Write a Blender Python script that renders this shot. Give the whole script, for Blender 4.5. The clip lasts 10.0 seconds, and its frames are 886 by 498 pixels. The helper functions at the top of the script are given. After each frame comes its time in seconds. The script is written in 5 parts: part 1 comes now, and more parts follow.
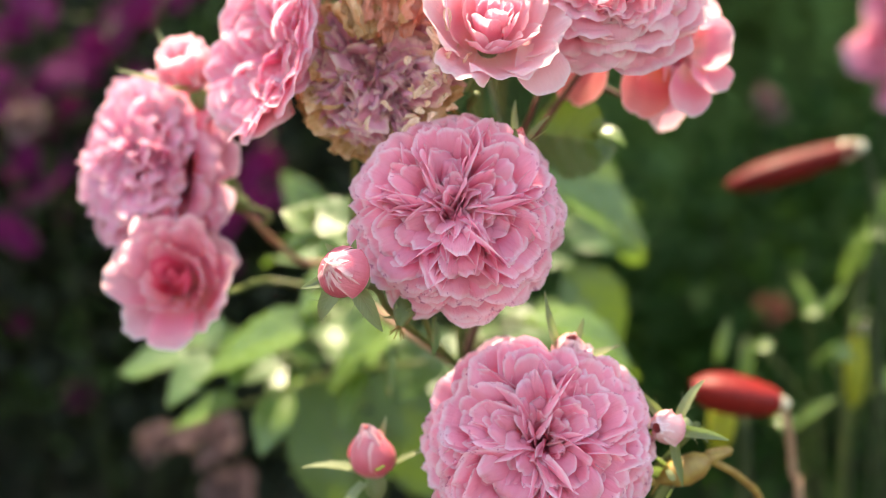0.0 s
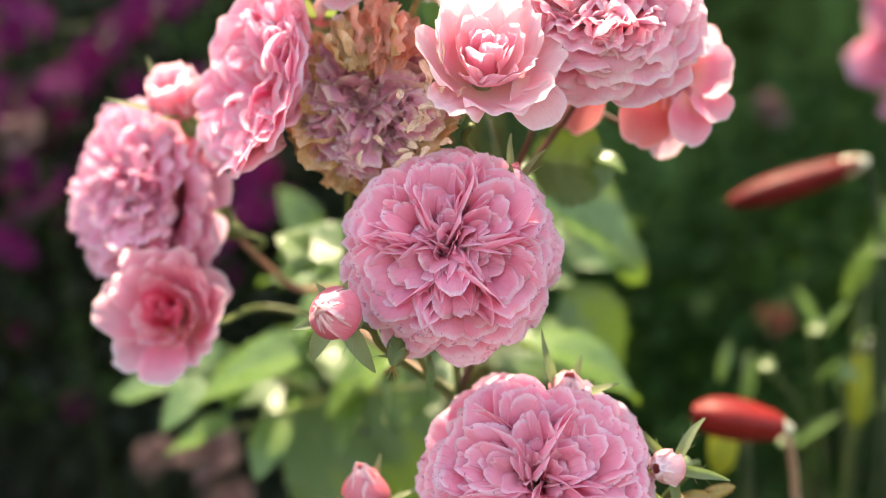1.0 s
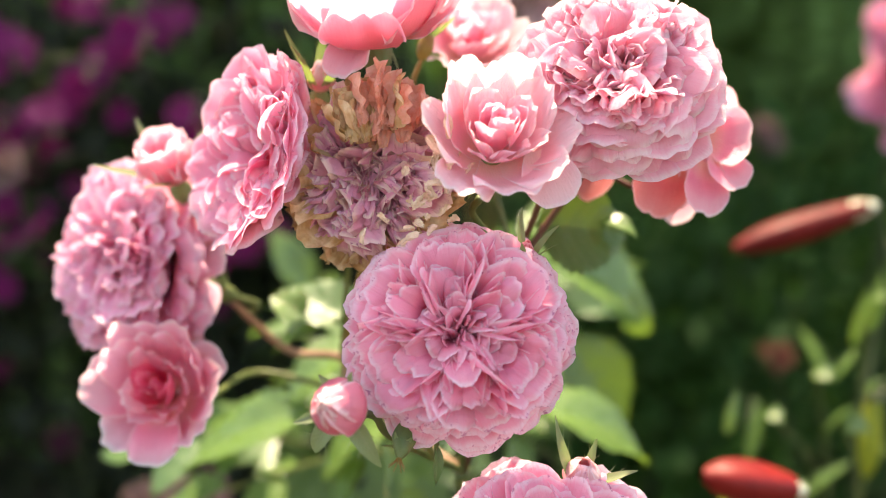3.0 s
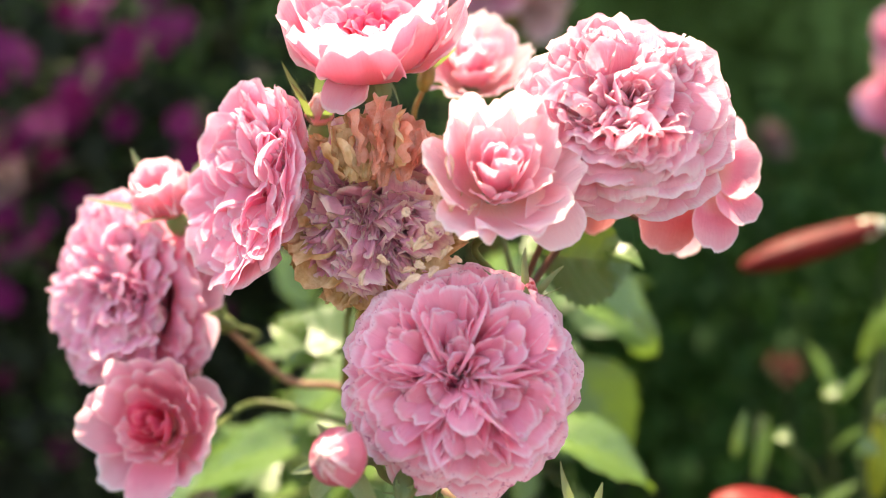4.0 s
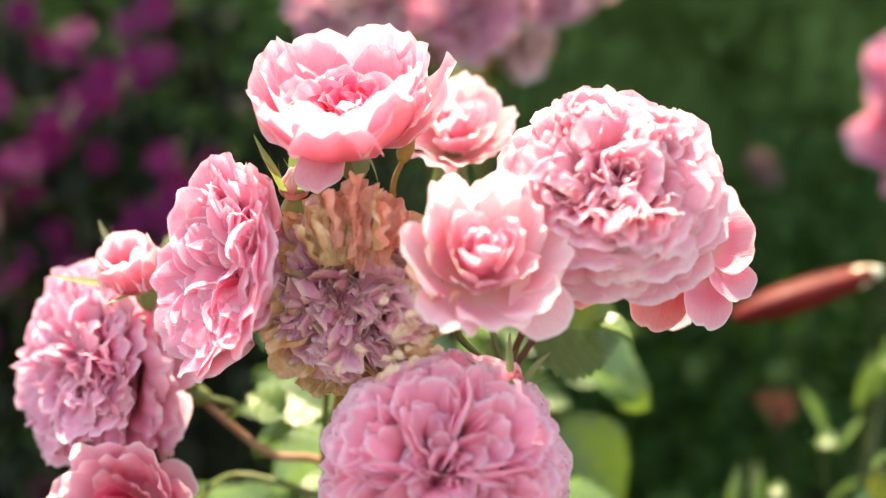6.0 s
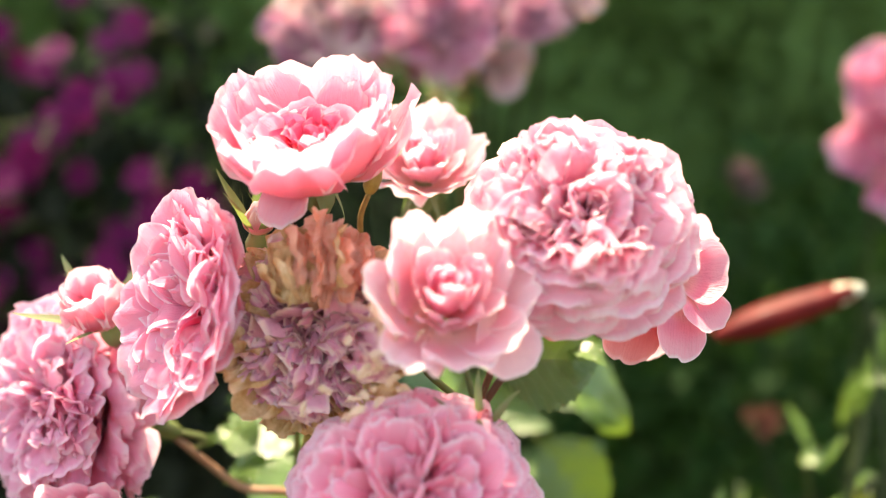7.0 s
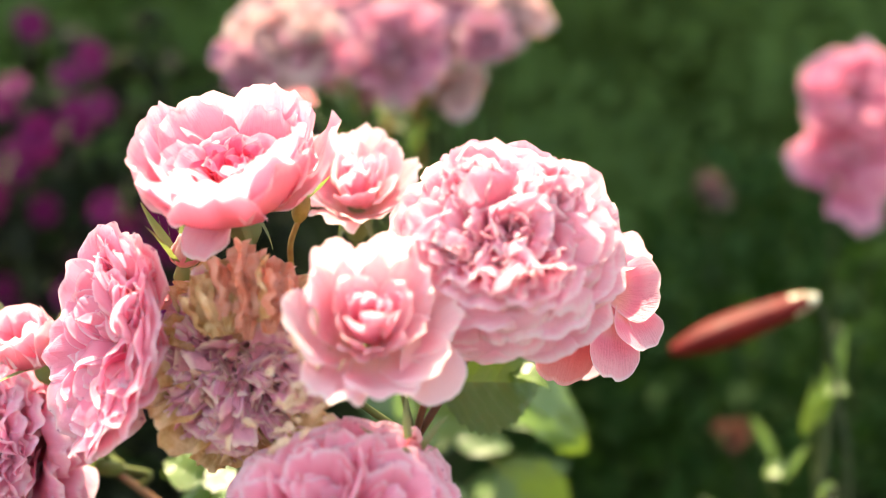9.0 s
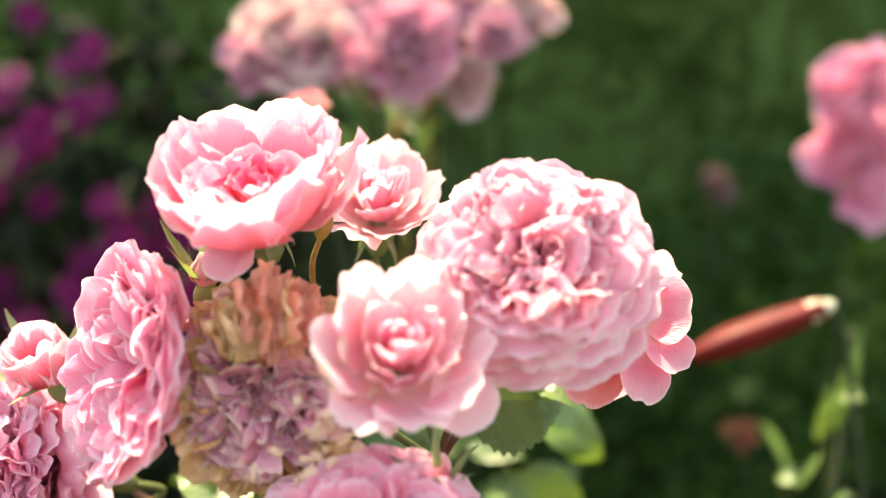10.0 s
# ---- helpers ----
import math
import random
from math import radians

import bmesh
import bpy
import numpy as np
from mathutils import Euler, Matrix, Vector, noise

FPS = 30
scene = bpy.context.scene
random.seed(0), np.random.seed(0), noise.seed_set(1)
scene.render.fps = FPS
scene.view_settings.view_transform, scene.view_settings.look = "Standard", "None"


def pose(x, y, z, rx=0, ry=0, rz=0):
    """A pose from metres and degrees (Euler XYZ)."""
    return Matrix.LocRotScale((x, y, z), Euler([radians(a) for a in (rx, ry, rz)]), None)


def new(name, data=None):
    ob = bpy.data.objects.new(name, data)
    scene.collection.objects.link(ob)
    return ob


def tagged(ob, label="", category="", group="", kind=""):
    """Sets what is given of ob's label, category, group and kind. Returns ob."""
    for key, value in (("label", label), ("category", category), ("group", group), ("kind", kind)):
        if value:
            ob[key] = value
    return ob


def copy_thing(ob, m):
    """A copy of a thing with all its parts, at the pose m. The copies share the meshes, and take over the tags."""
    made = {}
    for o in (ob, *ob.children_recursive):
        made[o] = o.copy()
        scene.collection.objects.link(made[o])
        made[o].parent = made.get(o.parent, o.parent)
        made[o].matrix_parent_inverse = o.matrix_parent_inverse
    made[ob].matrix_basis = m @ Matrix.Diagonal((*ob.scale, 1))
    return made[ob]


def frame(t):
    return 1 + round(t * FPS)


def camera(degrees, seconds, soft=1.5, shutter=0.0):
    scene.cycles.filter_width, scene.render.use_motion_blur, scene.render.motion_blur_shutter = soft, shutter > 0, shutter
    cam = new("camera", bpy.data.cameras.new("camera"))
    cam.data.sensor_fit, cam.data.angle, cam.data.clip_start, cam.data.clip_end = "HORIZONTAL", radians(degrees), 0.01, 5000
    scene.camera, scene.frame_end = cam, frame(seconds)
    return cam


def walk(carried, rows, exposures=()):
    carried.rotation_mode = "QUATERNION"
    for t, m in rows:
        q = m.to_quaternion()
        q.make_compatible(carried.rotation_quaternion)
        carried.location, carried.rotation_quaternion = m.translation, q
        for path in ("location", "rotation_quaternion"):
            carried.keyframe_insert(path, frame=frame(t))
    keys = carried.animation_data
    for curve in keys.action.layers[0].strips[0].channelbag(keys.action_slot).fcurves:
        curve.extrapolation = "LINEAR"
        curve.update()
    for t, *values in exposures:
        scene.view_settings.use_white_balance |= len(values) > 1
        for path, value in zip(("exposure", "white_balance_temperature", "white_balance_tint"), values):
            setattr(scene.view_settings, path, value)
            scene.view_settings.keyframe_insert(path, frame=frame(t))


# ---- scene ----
cam = camera(44.0, 10.0, soft=0.7)
METRES, EYE, TILT, LEAN, TURN = 0.165, 1.0, -12.0, 0.0, 0.0
ROWS = [
    (0.0, 0.0, 0.0, 0.0, 0.0, 0.0, 0.0),
    (0.5, -0.0007, 0.0256, 0.0262, -0.18, 0.24, 0.04),
    (1.0, 0.0185, 0.0519, 0.0954, 0.14, -0.34, 0.23),
    (1.5, 0.0231, 0.082, 0.1533, 0.26, -0.63, 0.39),
    (2.0, -0.0007, 0.1154, 0.1828, -0.16, -0.31, 0.44),
    (2.5, -0.0284, 0.1473, 0.2064, -0.67, 0.1, 0.47),
    (4.0, -0.0178, 0.2363, 0.3539, -0.34, -0.44, 0.7),
    (4.5, -0.0334, 0.2583, 0.3717, -0.67, 0.13, 0.64),
    (5.0, -0.0362, 0.2818, 0.4077, -0.84, 0.24, 0.69),
    (5.5, -0.0188, 0.3116, 0.4568, -0.78, 0.06, 0.91),
    (7.0, 0.0521, 0.3863, 0.56, -1.4, 0.33, 1.87),
    (7.5, 0.0957, 0.3915, 0.576, -1.45, 0.5, 2.34),
    (8.0, 0.1441, 0.3936, 0.5924, -1.47, 0.33, 2.95),
    (8.5, 0.1743, 0.3917, 0.5784, -1.65, 0.79, 3.47),
    (9.0, 0.1766, 0.3955, 0.5647, -1.99, 1.35, 3.78),
    (9.5, 0.1538, 0.4199, 0.5942, -2.29, 1.07, 3.79),
    (10.0, 0.1116, 0.4557, 0.6453, -2.42, 0.42, 3.51),
]
walk(cam, [(t, pose(0, 0, EYE, TILT, LEAN, TURN) @ pose(METRES * x, METRES * y, METRES * z, 90 + pitch, roll, yaw)) for t, x, y, z, yaw, pitch, roll in ROWS],
     exposures=[(0.0, 2.21, 9000.0, 11.0), (5.0, 2.28, 9300.0, 10.6), (10.0, 2.35, 9800.0, 10.2)])

# ---- lens focus ----
cam.data.dof.use_dof = True
cam.data.dof.focus_distance = 0.376
cam.data.dof.aperture_fstop = 3.8

# ---- world and sun ----
SUN_EL, SUN_AZ = 66.0, -10.0          # degrees; azimuth from ahead (+y), clockwise positive
world = bpy.data.worlds.new("sky")
scene.world = world
world.use_nodes = True
wn = world.node_tree
wn.nodes.clear()
sky = wn.nodes.new("ShaderNodeTexSky")
sky.sky_type = "NISHITA"
sky.sun_disc = False
sky.sun_elevation = radians(SUN_EL)
sky.sun_rotation = radians(SUN_AZ)
bg = wn.nodes.new("ShaderNodeBackground")
bg.inputs["Strength"].default_value = 0.15
wo = wn.nodes.new("ShaderNodeOutputWorld")
wn.links.new(sky.outputs[0], bg.inputs["Color"])
wn.links.new(bg.outputs[0], wo.inputs["Surface"])
sl = bpy.data.lights.new("sun", "SUN")
sl.energy = 3.3
sl.angle = radians(0.53)
sl.color = (1.0, 0.95, 0.87)
sun = new("sun", sl)
toward = Vector((math.sin(radians(SUN_AZ)) * math.cos(radians(SUN_EL)), math.cos(radians(SUN_AZ)) * math.cos(radians(SUN_EL)), math.sin(radians(SUN_EL))))
sun.matrix_world = Matrix.Translation(toward * 30) @ toward.to_track_quat("Z", "Y").to_matrix().to_4x4()

# ---- materials ----
class Nodes:
    """Short forms for building node materials."""

    def __init__(self, name):
        self.m = bpy.data.materials.new(name)
        self.m.use_nodes = True
        self.t = self.m.node_tree
        self.t.nodes.clear()
        self.out = self.t.nodes.new("ShaderNodeOutputMaterial")

    def node(self, kind, **inputs):
        n = self.t.nodes.new(kind)
        for k, v in inputs.items():
            self.put(n.inputs[k.replace("_", " ")], v)
        return n

    def put(self, socket, v):
        if isinstance(v, bpy.types.NodeSocket):
            self.t.links.new(v, socket)
        else:
            socket.default_value = (*v, 1.0) if isinstance(v, tuple) and len(v) == 3 and socket.type == "RGBA" else v

    def math(self, op, a, b=0.0, clamp=False):
        n = self.t.nodes.new("ShaderNodeMath")
        n.operation, n.use_clamp = op, clamp
        self.put(n.inputs[0], a)
        self.put(n.inputs[1], b)
        return n.outputs[0]

    def mix(self, f, a, b, mode="MIX"):
        n = self.t.nodes.new("ShaderNodeMix")
        n.data_type, n.blend_type = "RGBA", mode
        self.put(n.inputs[0], f)
        self.put(n.inputs[6], a)
        self.put(n.inputs[7], b)
        return n.outputs[2]

    def noise(self, vec, scale, detail=3.0, rough=0.55):
        n = self.node("ShaderNodeTexNoise", Vector=vec, Scale=scale, Detail=detail, Roughness=rough)
        return n.outputs["Fac"]

    def ramp(self, f, stops):
        n = self.t.nodes.new("ShaderNodeValToRGB")
        self.put(n.inputs[0], f)
        e = n.color_ramp.elements
        while len(e) < len(stops):
            e.new(0.5)
        for el, (p, c) in zip(e, stops):
            el.position, el.color = p, (c, c, c, 1) if not isinstance(c, tuple) else (*c, 1)
        return n.outputs[0]

    def bump(self, height, strength, dist):
        n = self.node("ShaderNodeBump", Height=height, Strength=strength, Distance=dist)
        return n.outputs[0]

    def surface(self, colour, rough, spec=0.35, thin=0.0, thin_colour=None, normal=None, sheen=0.0):
        p = self.node("ShaderNodeBsdfPrincipled", Base_Color=colour, Roughness=rough, Specular_IOR_Level=spec)
        if sheen:
            self.put(p.inputs["Sheen Weight"], sheen)
        if normal is not None:
            self.put(p.inputs["Normal"], normal)
        s = p.outputs[0]
        if thin:
            t = self.node("ShaderNodeBsdfTranslucent", Color=thin_colour if thin_colour is not None else colour)
            if normal is not None:
                self.put(t.inputs["Normal"], normal)
            s = self.node("ShaderNodeMixShader", Fac=thin)
            self.t.links.new(p.outputs[0], s.inputs[1])
            self.t.links.new(t.outputs[0], s.inputs[2])
            s = s.outputs[0]
        self.t.links.new(s, self.out.inputs["Surface"])
        return self.m


def petal_material(name, base, body, edge, deep, thin=0.52, stain=(0.50, 0.05, 0.24), stain_amount=0.5, wilt=None, rim=(0.95, 0.76, 0.80), spec=0.42, sheen=0.1):
    n = Nodes(name)
    uv = n.t.nodes.new("ShaderNodeUVMap").outputs[0]
    geo = n.t.nodes.new("ShaderNodeTexCoord").outputs["Object"]
    sep = n.node("ShaderNodeSeparateXYZ", Vector=uv)
    u, v = sep.outputs[0], sep.outputs[1]
    info = n.t.nodes.new("ShaderNodeObjectInfo").outputs["Random"]
    side = n.math("ABSOLUTE", n.math("SUBTRACT", n.math("MULTIPLY", u, 2.0), 1.0))
    margin = n.math("MAXIMUM", n.math("POWER", side, 3.0), v)
    broad = n.noise(geo, 90.0, 3.0)
    fine = n.noise(geo, 520.0, 4.0)
    # throat, body and pale margin
    c = n.mix(n.ramp(v, [(0.10, 0.0), (0.42, 1.0)]), base, body)
    c = n.mix(n.math("MULTIPLY", n.ramp(v, [(0.30, 0.0), (0.50, 1.0), (0.72, 0.0)]), 0.45), c, deep)
    c = n.mix(n.math("MULTIPLY", n.ramp(n.math("ADD", margin, n.math("MULTIPLY", n.math("SUBTRACT", broad, 0.5), 0.35)), [(0.62, 0.0), (1.0, 1.0)]), 0.75), c, edge)
    # whitish dried edge, with the light on sunlit rims painted in too
    worn_lit_rim = n.ramp(n.math("MAXIMUM", n.math("POWER", side, 1.6), v), [(0.925, 0.0), (0.975, 1.0)])
    c = n.mix(n.math("MULTIPLY", worn_lit_rim, 0.95), c, rim)
    # fine veins running to the rim
    along = n.node("ShaderNodeCombineXYZ", X=n.math("MULTIPLY", u, 1.0), Y=n.math("MULTIPLY", v, 0.10), Z=n.math("MULTIPLY", info, 40.0)).outputs[0]
    vein = n.noise(along, 34.0, 3.0, 0.6)
    c = n.mix(n.math("MULTIPLY", n.ramp(vein, [(0.42, 0.0), (0.72, 1.0)]), 0.22), c, deep)
    c = n.mix(n.math("MULTIPLY", n.math("SUBTRACT", info, 0.15), 0.45, True), c, edge)
    # purple bruises and specks, mostly along the rim
    spot = n.ramp(n.math("ADD", n.noise(geo, 430.0, 4.0, 0.65), n.math("MULTIPLY", n.math("POWER", margin, 7.0), 0.22)), [(0.77, 0.0), (0.85, 1.0)])
    c = n.mix(n.math("MULTIPLY", spot, stain_amount), c, stain)
    if wilt:
        w = n.ramp(n.math("ADD", n.math("MULTIPLY", margin, 0.9), n.math("MULTIPLY", n.noise(geo, 140.0, 4.0), 0.5)), [(1.00, 0.0), (1.20, 1.0)])
        dry = n.math("MULTIPLY", n.ramp(info, [(0.80, 0.0), (0.90, 1.0)]), n.ramp(n.noise(geo, 70.0, 3.0), [(0.35, 0.3), (0.6, 0.95)]))
        w = n.math("MAXIMUM", w, dry)
        c = n.mix(n.math("MULTIPLY", w, 0.95), c, n.mix(fine, wilt[0], wilt[1]))
    h = n.math("ADD", n.math("MULTIPLY", vein, 0.6), n.math("MULTIPLY", fine, 0.6))
    return n.surface(c, n.ramp(broad, [(0.3, 0.25), (0.8, 0.52)]), spec, thin, n.mix(0.25, c, deep), n.bump(h, 0.7, 0.0008), sheen)


def leaf_material(name, dark, light, back, thin=0.26, rough=0.40, spec=0.5):
    n = Nodes(name)
    uv = n.t.nodes.new("ShaderNodeUVMap").outputs[0]
    geo = n.t.nodes.new("ShaderNodeTexCoord").outputs["Object"]
    sep = n.node("ShaderNodeSeparateXYZ", Vector=uv)
    u, v = sep.outputs[0], sep.outputs[1]
    info = n.t.nodes.new("ShaderNodeObjectInfo").outputs["Random"]
    side = n.math("ABSOLUTE", n.math("SUBTRACT", n.math("MULTIPLY", u, 2.0), 1.0))
    c = n.mix(n.noise(geo, 60.0, 4.0), dark, light)
    c = n.mix(n.math("MULTIPLY", info, 0.5), c, light)
    rib = n.math("SINE", n.math("MULTIPLY", n.math("SUBTRACT", v, n.math("MULTIPLY", side, 0.30)), 56.0))
    vein = n.math("MAXIMUM", n.ramp(rib, [(0.82, 0.0), (1.0, 1.0)]), n.ramp(side, [(0.0, 1.0), (0.07, 0.0)]))
    c = n.mix(n.math("MULTIPLY", vein, 0.30), c, back)
    h = n.math("ADD", n.math("MULTIPLY", vein, -1.0), n.noise(geo, 400.0, 3.0))
    tc = n.mix(0.65, c, (0.22, 0.38, 0.03))
    return n.surface(c, n.ramp(n.noise(geo, 130.0), [(0.3, rough - 0.08), (0.8, rough + 0.15)]), spec, thin, tc, n.bump(h, 0.4, 0.0006))


def mass_material(name, dark, light, thin=0.3, thin_colour=(0.18, 0.30, 0.04), rough=0.7):
    n = Nodes(name)
    geo = n.t.nodes.new("ShaderNodeNewGeometry")
    pos = n.t.nodes.new("ShaderNodeTexCoord").outputs["Object"]
    c = n.mix(n.math("ADD", n.math("MULTIPLY", geo.outputs["Random Per Island"], 0.7), n.math("MULTIPLY", n.noise(pos, 6.0), 0.3)), dark, light)
    c = n.mix(n.math("MULTIPLY", n.noise(pos, 90.0), 0.3), c, light)
    return n.surface(c, rough, 0.15, thin, n.mix(0.6, c, thin_colour), n.bump(n.noise(pos, 200.0), 0.3, 0.001))


def plain_material(name, a, b, scale, rough=0.5, spec=0.4, thin=0.0, bump=0.0004, a2=None):
    n = Nodes(name)
    pos = n.t.nodes.new("ShaderNodeTexCoord").outputs["Object"]
    c = n.mix(n.ramp(n.noise(pos, scale, 5.0), [(0.35, 0.0), (0.68, 1.0)]), a, b)
    c = n.mix(n.math("MULTIPLY", n.ramp(n.noise(pos, scale * 7, 3.0), [(0.5, 0.0), (0.75, 1.0)]), 0.35), c, a2 or a)
    return n.surface(c, n.ramp(n.noise(pos, scale * 3), [(0.3, max(0.05, rough - 0.1)), (0.8, rough + 0.12)]), spec, thin, c, n.bump(n.noise(pos, scale * 6, 4.0), 0.5, bump))


ROSE_PINK = petal_material("rose_petal_pink", (0.95, 0.60, 0.40), (0.97, 0.31, 0.47), (0.97, 0.52, 0.66), (0.94, 0.14, 0.30), thin=0.55, stain_amount=0.7, rim=(0.96, 0.80, 0.87), spec=0.6)
ROSE_PALE = petal_material("rose_petal_pale", (0.96, 0.66, 0.54), (0.97, 0.54, 0.61), (0.98, 0.78, 0.82), (0.95, 0.36, 0.46), thin=0.58, stain_amount=0.2, rim=(0.97, 0.88, 0.86))
ROSE_FADED = petal_material("rose_petal_lilac", (0.90, 0.54, 0.42), (0.91, 0.33, 0.50), (0.93, 0.54, 0.70), (0.86, 0.20, 0.38), stain_amount=0.3, rim=(0.94, 0.72, 0.79))
# The very dark deep tone paints shade into the gaps between wilted petals.
ROSE_WILTED = petal_material("rose_petal_wilted", (0.84, 0.26, 0.24), (0.84, 0.25, 0.37), (0.92, 0.50, 0.60), (0.40, 0.02, 0.10), thin=0.45, stain_amount=0.8, wilt=((0.60, 0.31, 0.11), (0.94, 0.72, 0.44)), rim=(0.96, 0.74, 0.62))
BUD_RED = petal_material("rose_bud_red", (0.70, 0.30, 0.20), (0.60, 0.03, 0.07), (0.74, 0.13, 0.19), (0.42, 0.010, 0.03), thin=0.2, stain_amount=0.4, rim=(0.86, 0.40, 0.44))
BUD_ROSE = petal_material("rose_bud_rose", (0.86, 0.50, 0.38), (0.66, 0.05, 0.11), (0.84, 0.27, 0.34), (0.50, 0.02, 0.06), thin=0.25, stain_amount=0.4, rim=(0.95, 0.74, 0.74), spec=0.7)
BUD_PINK = petal_material("rose_bud_pink", (0.80, 0.60, 0.42), (0.84, 0.36, 0.42), (0.92, 0.72, 0.70), (0.80, 0.24, 0.32), thin=0.3, stain_amount=0.4)
# Magenta taken very dark; the shade on these flowers is in the colour.
MAGENTA_SHADED = petal_material("magenta_petal_shaded", (0.15, 0.013, 0.08), (0.14, 0.006, 0.07), (0.18, 0.016, 0.10), (0.10, 0.003, 0.04), thin=0.3, stain_amount=0.0, rim=(0.22, 0.02, 0.12), spec=0.08, sheen=0.0)
LILY_RED = plain_material("lily_bud_red", (0.14, 0.006, 0.007), (0.23, 0.015, 0.012), 60, 0.5, 0.2)
LILY_GREEN = plain_material("lily_bud_green", (0.26, 0.29, 0.025), (0.36, 0.38, 0.045), 50, 0.5, 0.25, 0.35)
SEPAL = leaf_material("sepal_green", (0.18, 0.23, 0.11), (0.29, 0.34, 0.19), (0.38, 0.34, 0.24), 0.42, 0.55, 0.3)
STEM_GREEN = plain_material("stem_green", (0.07, 0.10, 0.03), (0.14, 0.165, 0.05), 70, 0.5, 0.35)
STEM_BROWN = plain_material("stem_reddish_brown", (0.24, 0.125, 0.075), (0.36, 0.22, 0.14), 60, 0.55, 0.3)
HIP_TAN = plain_material("spent_hip_brown", (0.22, 0.12, 0.03), (0.32, 0.23, 0.06), 160, 0.5, 0.4)
LEAF = leaf_material("rose_leaf_green", (0.05, 0.105, 0.034), (0.09, 0.165, 0.056), (0.20, 0.27, 0.12))
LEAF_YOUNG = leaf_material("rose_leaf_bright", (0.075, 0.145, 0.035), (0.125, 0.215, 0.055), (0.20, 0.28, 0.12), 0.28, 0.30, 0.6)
FOLIAGE = mass_material("hedge_leaves", (0.12, 0.23, 0.075), (0.18, 0.31, 0.105), 0.45)
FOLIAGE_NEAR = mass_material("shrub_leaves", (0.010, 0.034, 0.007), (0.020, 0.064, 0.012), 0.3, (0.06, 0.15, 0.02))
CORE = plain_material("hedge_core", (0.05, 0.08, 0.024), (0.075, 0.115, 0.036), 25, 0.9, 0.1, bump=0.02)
SOIL = plain_material("garden_ground", (0.035, 0.027, 0.019), (0.07, 0.055, 0.04), 9, 0.95, 0.1, bump=0.01)
LILY_NECK = plain_material("lily_neck", (0.52, 0.50, 0.34), (0.62, 0.60, 0.46), 60, 0.45, 0.4)
LIME = leaf_material("lily_leaf_lime", (0.07, 0.14, 0.016), (0.11, 0.20, 0.024), (0.15, 0.23, 0.045), 0.25)
LEAF_GLOSS = leaf_material("lily_leaf_glossy", (0.07, 0.13, 0.03), (0.11, 0.19, 0.05), (0.17, 0.24, 0.08), 0.25, 0.26, 0.7)
ROSE_FAR = petal_material("rose_petal_dusty", (0.60, 0.36, 0.30), (0.56, 0.20, 0.32), (0.64, 0.36, 0.44), (0.48, 0.12, 0.23), stain_amount=0.2, rim=(0.72, 0.52, 0.56))
ROSE_WHITE = petal_material("rose_petal_white", (0.64, 0.48, 0.38), (0.64, 0.38, 0.39), (0.68, 0.51, 0.50), (0.58, 0.27, 0.29), stain_amount=0.1, rim=(0.82, 0.70, 0.66))
WITHERED = plain_material("withered_petal", (0.58, 0.32, 0.12), (0.90, 0.68, 0.42), 160, 0.5, 0.4, 0.5, a2=(0.66, 0.34, 0.20))
# Dry petal tone made pale to stand for sun glints.
WITHERED_GLINT = plain_material("withered_petal_glint", (0.80, 0.58, 0.38), (0.95, 0.80, 0.66), 220, 0.3, 0.6, 0.4, a2=(0.70, 0.42, 0.22))
WITHERED_ORANGE = plain_material("withered_petal_orange", (0.84, 0.32, 0.20), (0.94, 0.60, 0.46), 120, 0.45, 0.5, 0.6, a2=(0.60, 0.28, 0.10))
LILY_DARK = plain_material("lily_bud_dark", (0.085, 0.004, 0.005), (0.15, 0.010, 0.009), 60, 0.55, 0.15)
STEM_DARK = plain_material("stem_dark", (0.02, 0.035, 0.014), (0.045, 0.06, 0.025), 60, 0.7, 0.15)
ROSE_HEART = petal_material("rose_petal_heart", (0.84, 0.20, 0.24), (0.88, 0.09, 0.22), (0.92, 0.22, 0.36), (0.76, 0.03, 0.12), stain_amount=0.2, rim=(0.92, 0.36, 0.42))
# Deep shade around this shrub is put into its leaf colour.
FOLIAGE_SHADED = mass_material("shaded_shrub_leaves", (0.008, 0.012, 0.007), (0.016, 0.022, 0.011), 0.12, (0.04, 0.07, 0.015))
# Rose pink dimmed in the colour so back roses look shaded.
ROSE_SHADED = petal_material("rose_petal_shaded", (0.22, 0.16, 0.13), (0.20, 0.12, 0.12), (0.26, 0.17, 0.16), (0.15, 0.07, 0.08), stain_amount=0.2, rim=(0.28, 0.20, 0.18), spec=0.08, sheen=0.0)
# Leaf green darkened for leaves that should lie in shade.
LEAF_SHADED = leaf_material("rose_leaf_shaded", (0.045, 0.09, 0.02), (0.07, 0.13, 0.028), (0.12, 0.17, 0.055), 0.22)
ROSE_SOFT = petal_material("rose_petal_soft_pink", (0.95, 0.58, 0.46), (0.95, 0.38, 0.50), (0.96, 0.62, 0.71), (0.93, 0.20, 0.34), thin=0.55, stain_amount=0.2, rim=(0.95, 0.82, 0.83))
ROSE_CORAL = petal_material("rose_petal_coral", (0.90, 0.40, 0.20), (0.88, 0.22, 0.22), (0.92, 0.36, 0.36), (0.78, 0.10, 0.12), thin=0.5, stain_amount=0.2, rim=(0.94, 0.50, 0.50))
STEM_RED = plain_material("stem_dark_red", (0.07, 0.025, 0.018), (0.12, 0.05, 0.03), 60, 0.5, 0.35)
